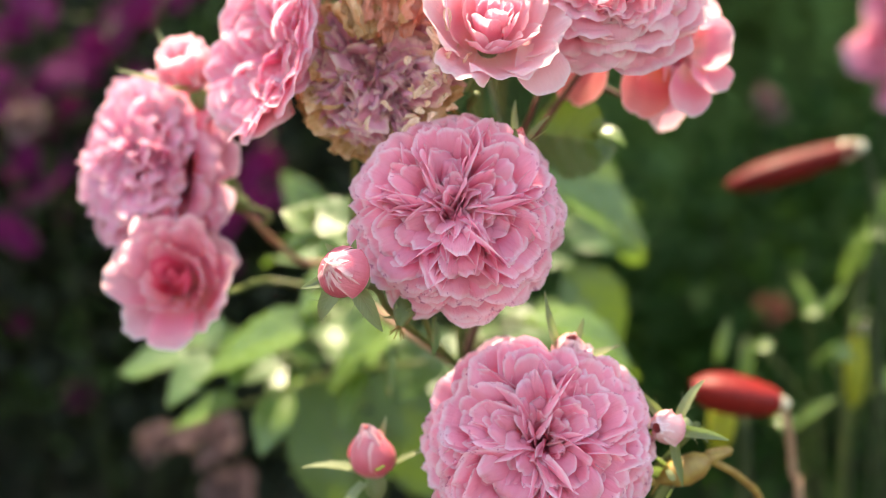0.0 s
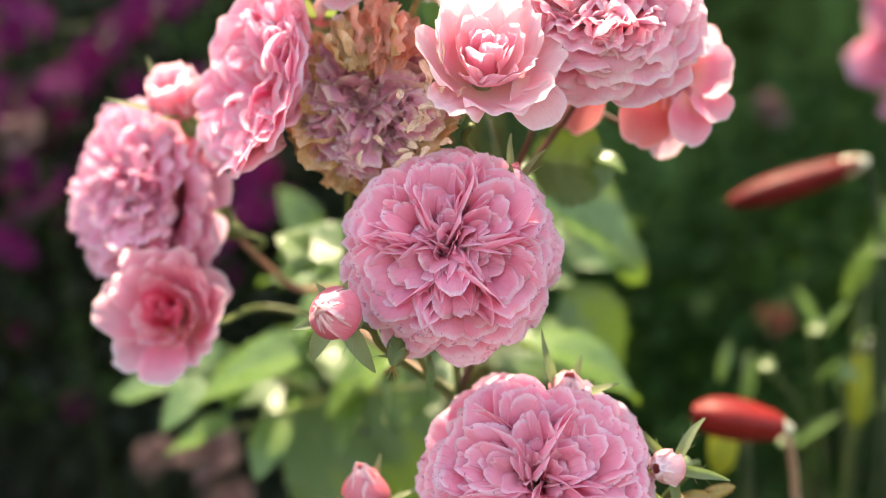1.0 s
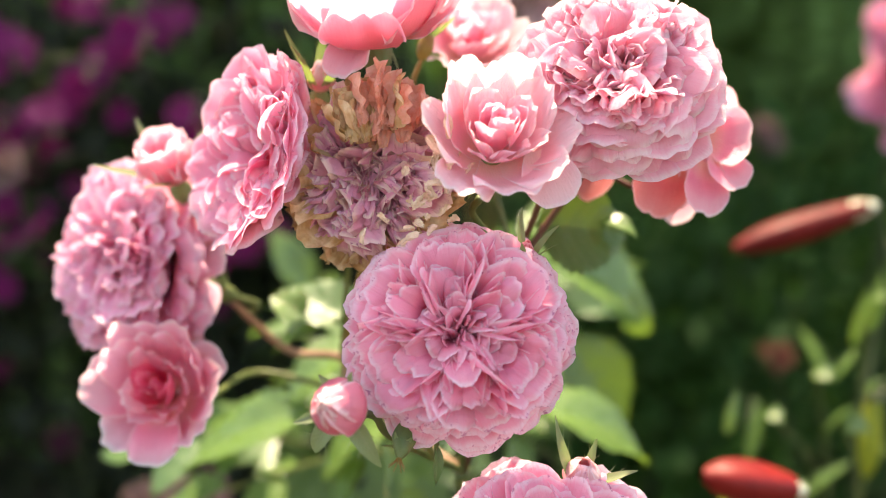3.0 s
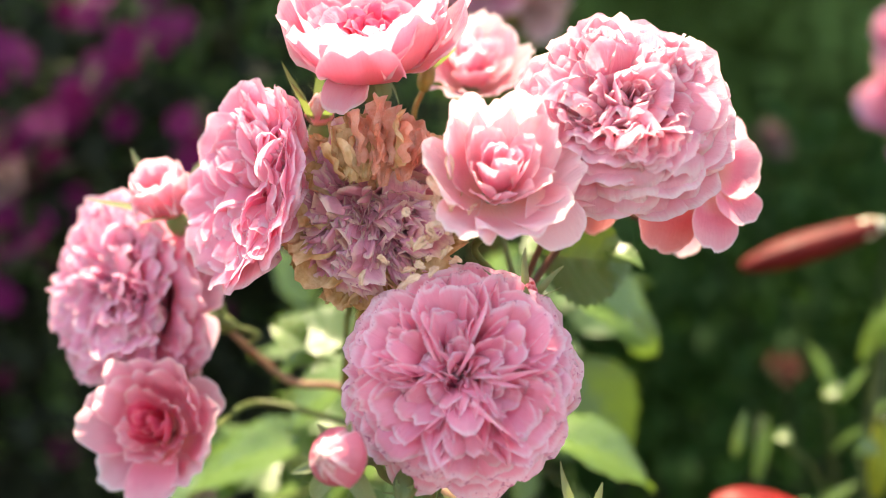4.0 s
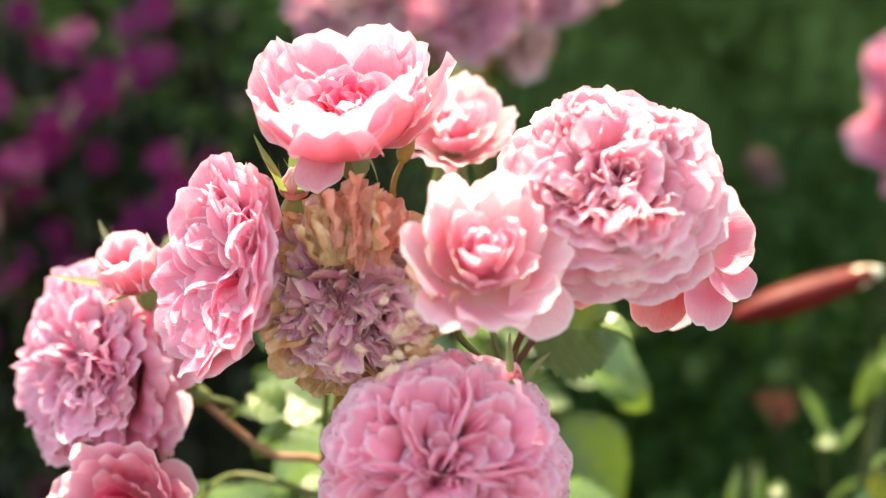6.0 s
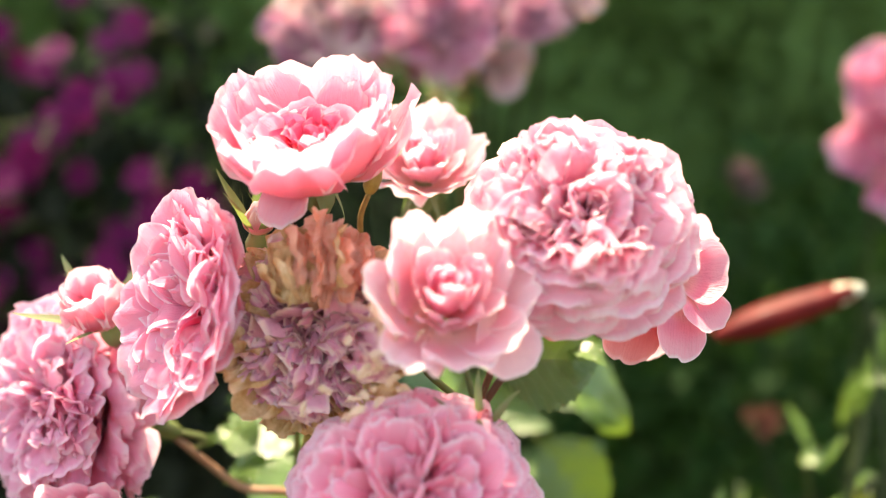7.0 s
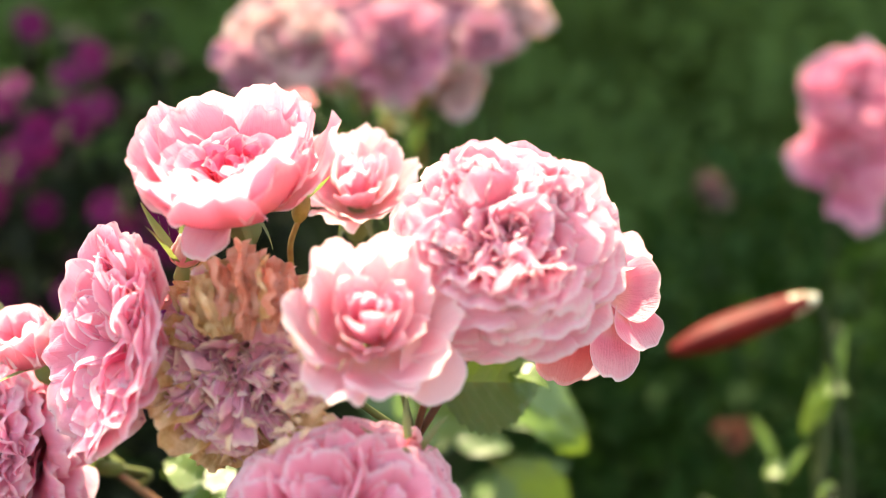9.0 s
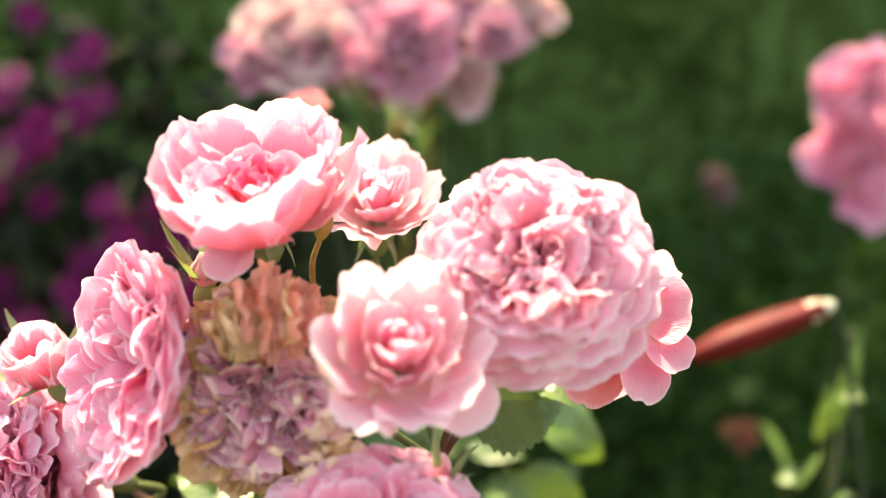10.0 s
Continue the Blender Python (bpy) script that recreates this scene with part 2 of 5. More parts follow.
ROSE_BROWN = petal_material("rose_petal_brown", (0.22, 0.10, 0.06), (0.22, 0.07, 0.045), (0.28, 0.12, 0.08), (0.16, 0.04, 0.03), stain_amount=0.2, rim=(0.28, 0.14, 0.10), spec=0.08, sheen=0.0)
ROSE_DEEP = petal_material("rose_petal_deep_pink", (0.80, 0.42, 0.38), (0.80, 0.26, 0.43), (0.86, 0.42, 0.57), (0.72, 0.12, 0.24), stain_amount=0.2, rim=(0.88, 0.58, 0.64))

# ---- small building helpers ----
def link_mesh(name, verts, faces, mat, parent=None, label="", uvs=None, smooth=True):
    me = bpy.data.meshes.new(name)
    me.from_pydata([tuple(v) for v in verts], [], [tuple(f) for f in faces])
    if smooth:
        me.polygons.foreach_set("use_smooth", [True] * len(me.polygons))
    if uvs is not None:
        lay = me.uv_layers.new(name="UVMap")
        idx = np.empty(len(me.loops), dtype=np.int32)
        me.loops.foreach_get("vertex_index", idx)
        lay.data.foreach_set("uv", np.asarray(uvs, dtype=np.float32)[idx].ravel())
    me.materials.append(mat)
    me.update()
    ob = new(name, me)
    if parent is not None:
        ob.parent = parent
    if label:
        tagged(ob, label)
    return ob


def thing(name, place, axis=(0, 0, 1), spin=0.0, label="", category="", group=""):
    ob = new(name)
    ob.empty_display_size = 0.01
    q = Vector(axis).to_track_quat("Z", "Y")
    ob.matrix_world = Matrix.Translation(place) @ q.to_matrix().to_4x4() @ Matrix.Rotation(spin, 4, "Z")
    return tagged(ob, label, category, group)


def grid_faces(nu, nv):
    return [(j * nu + i, j * nu + i + 1, (j + 1) * nu + i + 1, (j + 1) * nu + i) for j in range(nv - 1) for i in range(nu - 1)]


def unit(v):
    v = np.asarray(v, float)
    return v / max(np.linalg.norm(v), 1e-9)


def bezier(points, n):
    """Catmull-Rom curve through the points."""
    p = [np.asarray(q, float) for q in points]
    p = [2 * p[0] - p[1]] + p + [2 * p[-1] - p[-2]]
    out = []
    for k in range(1, len(p) - 2):
        for t in np.linspace(0, 1, n, endpoint=False):
            a, b, c, d = p[k - 1], p[k], p[k + 1], p[k + 2]
            out.append(0.5 * (2 * b + (c - a) * t + (2 * a - 5 * b + 4 * c - d) * t * t + (3 * b - a - 3 * c + d) * t ** 3))
    return out + [p[-2]]


def tube(name, points, radii, mat, parent=None, label="", n=6, sides=8):
    """A round stem along the points; radii are spread evenly over its length."""
    c = bezier(points, n)
    rr = np.interp(np.linspace(0, 1, len(c)), np.linspace(0, 1, len(radii)), radii)
    verts, faces, uvs = [], [], []
    side = unit(np.cross(c[1] - c[0], (0.31, 0.9, 0.2)))
    for k, q in enumerate(c):
        d = unit(c[min(k + 1, len(c) - 1)] - c[max(k - 1, 0)])
        side = unit(side - d * side.dot(d))
        up = np.cross(d, side)
        for i in range(sides):
            a = 2 * math.pi * i / sides
            verts.append(q + rr[k] * (math.cos(a) * side + math.sin(a) * up))
            uvs.append((i / sides, k / len(c)))
    for k in range(len(c) - 1):
        for i in range(sides):
            faces.append((k * sides + i, k * sides + (i + 1) % sides, (k + 1) * sides + (i + 1) % sides, (k + 1) * sides + i))
    faces.append(tuple(range(sides))[::-1])
    faces.append(tuple((len(c) - 1) * sides + i for i in range(sides)))
    return link_mesh(name, verts, faces, mat, parent, label, uvs)


def lathe(name, profile, mat, parent=None, label="", sides=14, wobble=0.0):
    """A body turned about z from (radius, height) pairs."""
    verts, faces = [], []
    ph = random.uniform(0, 6)
    for k, (r, z) in enumerate(profile):
        for i in range(sides):
            a = 2 * math.pi * i / sides
            rr = r * (1 + wobble * math.sin(3 * a + ph + 2 * k))
            verts.append((rr * math.cos(a), rr * math.sin(a), z))
    for k in range(len(profile) - 1):
        for i in range(sides):
            faces.append((k * sides + i, k * sides + (i + 1) % sides, (k + 1) * sides + (i + 1) % sides, (k + 1) * sides + i))
    return link_mesh(name, verts, faces, mat, parent, label)


RNG = np.random.default_rng(7)


def petal(parent, mat, R, theta, p0, p1, p2, width, wrap=0.6, rho=0.8, fold=0.0, ruffle=0.03, curl=0.05, twist=0.0,
          notch=0.04, crumple=0.0, nu=9, nv=9, waist=0.22, name="petal", label="", ragged=0.02, blunt=0.48, frill=0.0, shift=(0.0, 0.0, 0.0)):
    """One petal of a flower of radius R about the z axis. Its middle runs from p0 by p1 to p2, given as (radius, height)."""
    u, v = np.meshgrid(np.sin(np.linspace(-1, 1, nu) * math.pi / 2), 1 - (1 - np.linspace(0, 1, nv)) ** 1.4)
    # broad rounded tip, faintly notched
    ve = v * (1 - blunt * (1 - np.sqrt(np.clip(1 - u * u, 0, 1))) - notch * np.exp(-(u / 0.22) ** 2))
    ve = ve * (1 + ragged * RNG.normal(size=nu)[None, :] * v ** 3)
    r = (1 - ve) ** 2 * p0[0] + 2 * ve * (1 - ve) * p1[0] + ve ** 2 * p2[0]
    z = (1 - ve) ** 2 * p0[1] + 2 * ve * (1 - ve) * p1[1] + ve ** 2 * p2[1]
    dr = 2 * (1 - ve) * (p1[0] - p0[0]) + 2 * ve * (p2[0] - p1[0])
    dz = 2 * (1 - ve) * (p1[1] - p0[1]) + 2 * ve * (p2[1] - p1[1])
    ln = np.hypot(dr, dz) + 1e-9
    nr, nz = -dz / ln, dr / ln                       # inner face of the petal
    w = width * (waist + (1 - waist) * np.sin(np.clip(ve * 1.55, 0, 1) * math.pi / 2) ** 1.1)
    s = u * w
    a = s / rho
    t = rho * np.sin(a)
    lift = rho * (1 - np.cos(a)) * wrap              # cupped towards the axis
    f1, f2, ph = RNG.uniform(2.0, 3.6), RNG.uniform(4.5, 7.5), RNG.uniform(0, 6.28, 4)
    rim = v ** 2 * 0.8 + 0.5 * np.abs(u) ** 3 * v
    bump = ruffle * rim * (np.sin(f1 * u + ph[0]) + 0.5 * np.sin(f2 * u + ph[1]) + 0.4 * np.sin(5 * v + 3 * u + ph[2]))
    if frill:
        bump = bump + frill * v ** 4 * np.sin(RNG.uniform(8, 12) * u + ph[3]) + frill * 0.7 * np.abs(u) ** 6 * np.sin(RNG.uniform(8, 13) * v + ph[1])
    if crumple:
        bump = bump + crumple * (np.sin(9 * u + 4 * v + ph[2]) * np.sin(7 * v - 3 * u + ph[3]) + 0.6 * np.sin(15 * u * v + ph[1])) * (0.3 + 0.7 * v)
    off = lift + bump - fold * (1 - np.abs(u)) * w - curl * np.clip((v - 0.70) / 0.30, 0, 1) ** 2.2 - curl * 0.35 * np.clip((np.abs(u) - 0.7) / 0.3, 0, 1) ** 2 * v
    if twist:
        tw = twist * v
        t, off = t * np.cos(tw) - off * np.sin(tw), t * np.sin(tw) + off * np.cos(tw)
    r = r + nr * off
    z = z + nz * off
    ct, st = math.cos(theta), math.sin(theta)
    x, y = r * ct - t * st, r * st + t * ct
    verts = (np.stack([x, y, z], -1).reshape(-1, 3) + np.asarray(shift)) * R
    uvs = np.stack([(u + 1) / 2, v], -1).reshape(-1, 2)
    return link_mesh(name, verts, grid_faces(nu, nv), mat, parent, label, uvs)


def sepal(parent, mat, length, width, theta, rise, droop=0.0, base=0.0, z0=0.0):
    """A narrow pointed green sepal; rise is its angle above the level of the calyx."""
    nu, nv = 5, 9
    u, v = np.meshgrid(np.linspace(-1, 1, nu), np.linspace(0, 1, nv))
    w = width * np.clip(1 - v, 0, 1) ** 0.8 * (0.75 + 0.5 * np.sin(v * 2.6)) + 0.00025
    ang = rise - droop * v
    dv = length / (nv - 1)
    r = base + np.cumsum(np.cos(ang) * dv, axis=0)
    z = z0 + np.cumsum(np.sin(ang) * dv, axis=0)
    t = u * w + 0.06 * length * np.sin(3 * v + theta * 5) * v
    z = z + 0.35 * w * np.abs(u)
    ct, st = math.cos(theta), math.sin(theta)
    verts = np.stack([r * ct - t * st, r * st + t * ct, z], -1).reshape(-1, 3)
    uvs = np.stack([(u + 1) / 2, v], -1).reshape(-1, 2)
    faces, verts, uvs = grid_faces(nu, nv), list(verts), list(uvs)
    # fine side bristles
    for j, e in ((2, 0), (3, nu - 1), (4, 0), (5, nu - 1)):
        a, b, m = verts[j * nu + e], verts[(j + 1) * nu + e], verts[j * nu + nu // 2]
        tip = a + (a - m) * 1.1 + (b - a) * 1.3
        verts += [a, a * 0.85 + b * 0.15, tip]
        uvs += [(0.5, 0.2), (0.5, 0.3), (0.5, 0.9)]
        faces.append((len(verts) - 3, len(verts) - 2, len(verts) - 1))
    return link_mesh("sepal", verts, faces, mat, parent, "", uvs)


def calyx(ob, R, depth, sep_len=0.022, rise=-0.4, droop=0.9, n=5, hip=1.0, back=0.0, wide=0.085, sepals=None):
    """Receptacle and sepals behind a bloom or bud whose petals start at -depth."""
    h = 0.0065 * hip
    cup = lathe("receptacle", [(0.0008, -depth - 2.3 * h), (0.45 * h, -depth - 2.2 * h), (0.85 * h, -depth - 1.5 * h), (0.95 * h, -depth - 0.8 * h),
                         (0.7 * h, -depth - 0.1 * h), (0.5 * h, -depth + 0.3 * h)], SEPAL, ob, "green rose hip", wobble=0.03)
    for th, ln, up, bow in sepals or ():
        sepal(cup, SEPAL, ln, ln * wide, th, up, bow, 0.5 * h, -depth)
    for k in range(0 if sepals else n):
        sepal(cup, SEPAL, sep_len * random.uniform(0.8, 1.2), sep_len * wide, k * 6.283 / n + back, rise + random.uniform(-0.25, 0.25), droop, 0.5 * h, -depth)


def rosette(name, place, axis, R, mat, label, n=165, spin=0.0, dome=0.26, sectors=5, seed=0, ruffle=0.022, crumple=0.0, curl=0.045,
            group="pink roses of the cluster", flop=1.0, width=1.0, hollow=0.06, ragged=0.004, sep=0.014, squash=1.0, chaos=1.0, pages=0.9, frill=0.006, heart_mat=None, outer_mat=None, star=0.5, outer_from=0.88, blunt=0.48, whorls=0, lay=34, nu=19, nv=11, lay_out=98, heart_n=14, dent=None, lobe=1.0, spread=0.10, longer=1.0):
    """A very full quartered rose: an outer ruff of overlapping petals, folded fans of petals in sectors, and a tight heart."""
    global RNG
    RNG = np.random.default_rng(100 + seed)
    random.seed(seed)
    ob = thing(name, place, axis, spin, label, "rose", group)
    ph = RNG.uniform(0, 6.28)
    lobes = RNG.uniform(0, 6.28, 3)
    cuts = np.sort((np.arange(sectors) + RNG.uniform(-0.25, 0.25, sectors)) * 6.2832 / sectors + ph)
    deep = RNG.uniform(-0.06, 0.06, sectors)
    for i in range(n):
        s = (i + 0.5) / n
        th = (i * 2.39996 + RNG.uniform(-0.3, 0.3) * chaos) % 6.2832
        # place in the sector: -1 to 1 from one valley to the next
        th = cuts[0] + (th - cuts[0]) % 6.2832
        k = int(np.searchsorted(cuts, th, side="right")) - 1
        lo = cuts[k]
        wide = (cuts[k + 1] if k + 1 < sectors else cuts[0] + 6.2832) - lo
        q = 2 * (th - lo) / wide - 1
        mid = lo + wide / 2
        inner = (1 - s) ** 0.8
        th = mid + q * wide / 2 * (1 - 0.22 * inner)
        rt = (0.10 + 0.90 * s ** 0.55) * (1 + lobe * (0.022 * math.sin(2 * th + lobes[0]) + 0.018 * math.sin(3 * th + lobes[1]))) + RNG.uniform(-spread, 0.7 * spread) * chaos * (1 - 0.85 * s)
        if dent is not None:
            rt *= 1 - 0.24 * s * math.exp(-(((th - dent + math.pi) % 6.2832 - math.pi) / 0.26) ** 2)
        rt = max(rt, 0.05)
        zt = dome * (1 - rt ** 4) - hollow * math.exp(-(rt / 0.22) ** 2) + (RNG.uniform(-0.06, 0.06) * chaos + deep[k]) * (1 - 0.7 * s) - 0.07 * abs(q) ** 3 * inner
        if s > 0.70:
            zt -= flop * 1.25 * (s - 0.70)
        la = radians(lay + (lay_out - lay) * s ** 0.7 + RNG.uniform(-20, 20) * chaos * (1 - 0.5 * s))
        la += radians(24 * star * inner)
        ln = (0.24 + 0.20 * s) * longer
        p1 = (max(0.02, rt - ln * math.sin(la)), zt - ln * math.cos(la))
        wd = (0.15 + 0.15 * min(1, s * 1.6)) * RNG.uniform(0.65, 1.3) * width
        tw = pages * (math.copysign(abs(q) ** 0.7, q) + RNG.uniform(-0.35, 0.35) * chaos) * min(1.0, 1.6 * (1 - s)) ** 1.2
        wd *= 1 - 0.38 * star * inner
        tw *= 1 + 0.45 * star
        petal(ob, outer_mat if outer_mat and s > outer_from else mat, R, th, (0.02 + 0.05 * s, -0.52), p1, (rt, zt), wd, wrap=0.7 - 0.5 * s, rho=0.24 + 0.5 * s, fold=0.28 * inner * RNG.uniform(-0.3, 1.0), ruffle=ruffle,
              curl=curl * RNG.uniform(-0.6, 2.4), twist=tw, notch=RNG.uniform(0.0, 0.08), crumple=crumple, nu=nu, nv=nv, ragged=ragged, blunt=blunt, frill=frill)
    # tight swirls of nested petals, one to a quarter
    for k in range(whorls):
        wa = ph + k * 6.2832 / whorls + RNG.uniform(-0.3, 0.3)
        wr = RNG.uniform(0.34, 0.46)
        cx, cy, cz = wr * math.cos(wa), wr * math.sin(wa), dome * (1 - wr ** 4)
        face = wa + RNG.uniform(-0.8, 0.8)
        for i in range(13):
            f = (i + 0.5) / 13
            rt = 0.03 + 0.27 * f
            th = face + (i % 3 - 1) * 0.9 + RNG.uniform(-0.45, 0.45)
            petal(ob, mat, R, th, (0.01, -0.45), (rt * 0.85, -0.22), (rt + RNG.uniform(-0.02, 0.05), RNG.uniform(-0.03, 0.10) + 0.05 * (1 - f)), 0.10 + 0.20 * f, wrap=1.0, rho=0.10 + 0.22 * f, ruffle=ruffle * 0.6,
                  curl=curl * RNG.uniform(0.2, 1.6), notch=RNG.uniform(0.0, 0.1), nu=15, nv=9, ragged=ragged, blunt=0.40, frill=frill, shift=(cx, cy, cz))
    for i in range(heart_n):
        rt = 0.01 + 0.010 * i
        zt = dome - hollow - 0.05 + 0.006 * i + RNG.uniform(-0.04, 0.04)
        petal(ob, heart_mat or mat, R, i * 2.39996 + RNG.uniform(-0.4, 0.4), (0.01, -0.5), (rt * 1.2 + 0.03, zt - 0.22), (rt + RNG.uniform(-0.02, 0.05) if i > 5 else -0.02 + 0.008 * i, zt), 0.10 + 0.008 * i, wrap=0.9, rho=0.13,
              fold=0.3, ruffle=0.02, curl=0.03, twist=RNG.uniform(-1.0, 1.0), nu=7, nv=7)
    calyx(ob, R, 0.50 * R, sep, -0.9, 0.5)
    if squash != 1.0:
        ob.scale = (1.0, squash, 1.0)
    return ob


def cupped(name, place, axis, R, mat, label, spin=0.0, outer=9, mid=12, inner=14, depth=0.62, rim=0.12, seed=0, ruffle=0.035, openness=1.0,
           group="pink roses of the cluster", heart=0.30, sep=0.014, heart_mat=None, sink=0.08, uneven=0.0, bowl=0.80, fan=1.0, blunt=0.46, roll=0.13, frill=0.020, core=1.0, drop=0.34):
    """An open cup of broad petals round a heart of small ruffled ones."""
    global RNG
    RNG = np.random.default_rng(300 + seed)
    random.seed(seed)
    ob = thing(name, place, axis, spin, label, "rose", group)
    for i in range(outer):
        th = i * 2.39996 + RNG.uniform(-0.3, 0.3)
        q = 1 - 0.26 * i / outer
        rt = openness * q * RNG.uniform(0.92 - uneven, 1.05 + uneven)
        zt = rim - drop * (1 - i / outer) + RNG.uniform(-0.07, 0.07)
        petal(ob, mat, R, th, (0.06, -depth), (bowl * rt, -depth + 0.06 + 0.12 * i / outer), (rt, zt), 0.60 * fan * RNG.uniform(0.88, 1.12), wrap=RNG.uniform(0.6, 1.0), rho=0.85,
              ruffle=ruffle * RNG.uniform(0.6, 1.5), curl=roll * RNG.uniform(0.1, 1.5), notch=RNG.uniform(0, 0.06), nu=23, nv=13, ragged=0.008, blunt=blunt, frill=frill, waist=0.22 + 0.25 * (0.46 - blunt) / 0.16)
    for i in range(mid):
        s = 1 - (i + 0.5) / mid
        th = i * 2.39996 + 1.1 + RNG.uniform(-0.4, 0.4)
        rt = heart + 0.36 * s + RNG.uniform(-0.09, 0.08)
        petal(ob, mat, R, th, (0.05, -depth), (rt * RNG.uniform(0.75, 1.05), -depth + 0.15), (rt, rim - 0.06 - sink * (1 - s) + RNG.uniform(-0.08, 0.07)), (0.36 + 0.18 * s) * RNG.uniform(0.85, 1.15), wrap=0.9,
              rho=0.40 + 0.3 * s, ruffle=ruffle * 1.3, curl=0.08 * RNG.uniform(-0.2, 1.6), twist=RNG.uniform(-0.4, 0.4), notch=RNG.uniform(0, 0.08), nu=17, nv=10, ragged=0.012, blunt=blunt, frill=frill * 1.1)
    for i in range(inner):
        s = (i + 0.5) / inner
        th = i * 2.39996 + RNG.uniform(-0.5, 0.5)
        rt = 0.03 + heart * 0.95 * s ** 0.6 + RNG.uniform(-0.03, 0.03)
        petal(ob, (heart_mat if s < 0.6 else None) or mat, R, th, (0.02, -depth), (rt * 0.6, -0.3), (rt, rim - 0.14 - sink + 0.08 * s + RNG.uniform(-0.07, 0.06)), (0.16 + 0.16 * s) * core, wrap=0.8, rho=0.2 + 0.2 * s, fold=0.3 * RNG.uniform(-0.4, 1),
              ruffle=0.04, curl=0.05, twist=RNG.uniform(-0.9, 0.9), nu=13, nv=8, ragged=0.01, frill=0.02)
    calyx(ob, R, depth * R, sep, -0.9, 0.4)
    return ob


def open_cup(name, place, axis, R, mat, label, seed, heart_mat, group="pink roses of the cluster"):
    """A loosely open rose: a ring of tall wavy wall petals, a shorter ring inside it and a coiled heart."""
    global RNG
    RNG = np.random.default_rng(400 + seed)
    random.seed(seed)
    ob = thing(name, place, axis, 0.0, label, "rose", group)
    up = ob.matrix_basis.to_3x3().inverted() @ Vector((0, 0, 1))
    turn = math.atan2(up.y, up.x) - math.pi / 2
    # direction of the petal seen from the front, reach, height, half width, roll of the rim
    WALLS = ((228, 1.08, -0.30, 0.50, 0.16), (275, 1.00, -0.24, 0.60, 0.12), (318, 1.00, -0.10, 0.54, 0.12), (176, 1.06, 0.18, 0.62, 0.10), (2, 1.04, 0.10, 0.58, 0.14),
             (62, 1.00, 0.46, 0.52, 0.06), (118, 1.00, 0.42, 0.54, 0.06), (32, 0.88, 0.34, 0.46, 0.05), (148, 0.86, 0.34, 0.48, 0.05), (92, 0.80, 0.40, 0.44, 0.04))
    for a, r, z, w, roll in WALLS:
        petal(ob, mat, R, radians(a) + turn, (0.06, -0.80), (0.88 * r, -0.62), (r, z), w, wrap=0.9, rho=0.85 * r, ruffle=0.050, curl=roll, notch=RNG.uniform(0.0, 0.05), nu=25, nv=14, ragged=0.010, blunt=0.36, frill=0.034, waist=0.34)
    for a, r, z, w in ((330, 0.66, 0.02, 0.42), (250, 0.56, -0.10, 0.42), (295, 0.46, -0.02, 0.38), (30, 0.52, 0.20, 0.36), (110, 0.52, 0.24, 0.38), (200, 0.46, 0.06, 0.34)):
        petal(ob, mat, R, radians(a) + turn, (0.05, -0.75), (0.95 * r, -0.45), (r, z), w, wrap=1.0, rho=0.75 * r + 0.06, ruffle=0.040, curl=RNG.uniform(0.02, 0.09), twist=RNG.uniform(-0.25, 0.25), notch=RNG.uniform(0.0, 0.06), nu=21, nv=12, ragged=0.012, blunt=0.40, frill=0.030)
    for i in range(10):
        r = 0.36 - 0.033 * i
        petal(ob, heart_mat, R, i * 2.1 + turn + RNG.uniform(-0.3, 0.3), (0.03, -0.7), (1.15 * r + 0.04, -0.2), (r, 0.14 + 0.016 * i + RNG.uniform(-0.04, 0.05)), 0.40 - 0.026 * i, wrap=1.0, rho=0.75 * r + 0.05, ruffle=0.03, curl=RNG.uniform(0.0, 0.06),
              twist=RNG.uniform(-0.4, 0.4), nu=17, nv=10, ragged=0.012, blunt=0.40, frill=0.018)
    calyx(ob, R, 0.78 * R, 0.014, -0.9, 0.4)
    return ob


def bud(name, place, axis, R, mat, label, spin=0.0, seed=0, long=1.25, sep=0.02, rise=0.3, droop=0.6, loose=0.12, n=9, group="rose buds", wide=0.11, sepals=None):
    """A rose bud: wrapped petals closing to a tip over a calyx."""
    global RNG
    RNG = np.random.default_rng(500 + seed)
    random.seed(seed)
    ob = thing(name, place, axis, spin, label, "rose bud", group)
    for i in range(n):
        s = i / n
        th = i * 2.39996
        q = 1 - 0.55 * s
        petal(ob, mat, R, th, (0.15, -long * 0.85), (1.75 * q, -long * 0.35 + 0.2 * s), (loose * q + 0.03, long * (0.75 + 0.25 * s) + RNG.uniform(-0.08, 0.05)), 0.95 * q + 0.1,
              wrap=1.0, rho=0.9 * q, ruffle=0.05, curl=0.06 * loose / 0.12 if loose > 0.1 else 0.01, notch=0.02, nu=11, nv=9, waist=0.35)
    calyx(ob, R, long * 0.85 * R, sep, rise, droop, hip=0.75, wide=wide, sepals=sepals)
    return ob


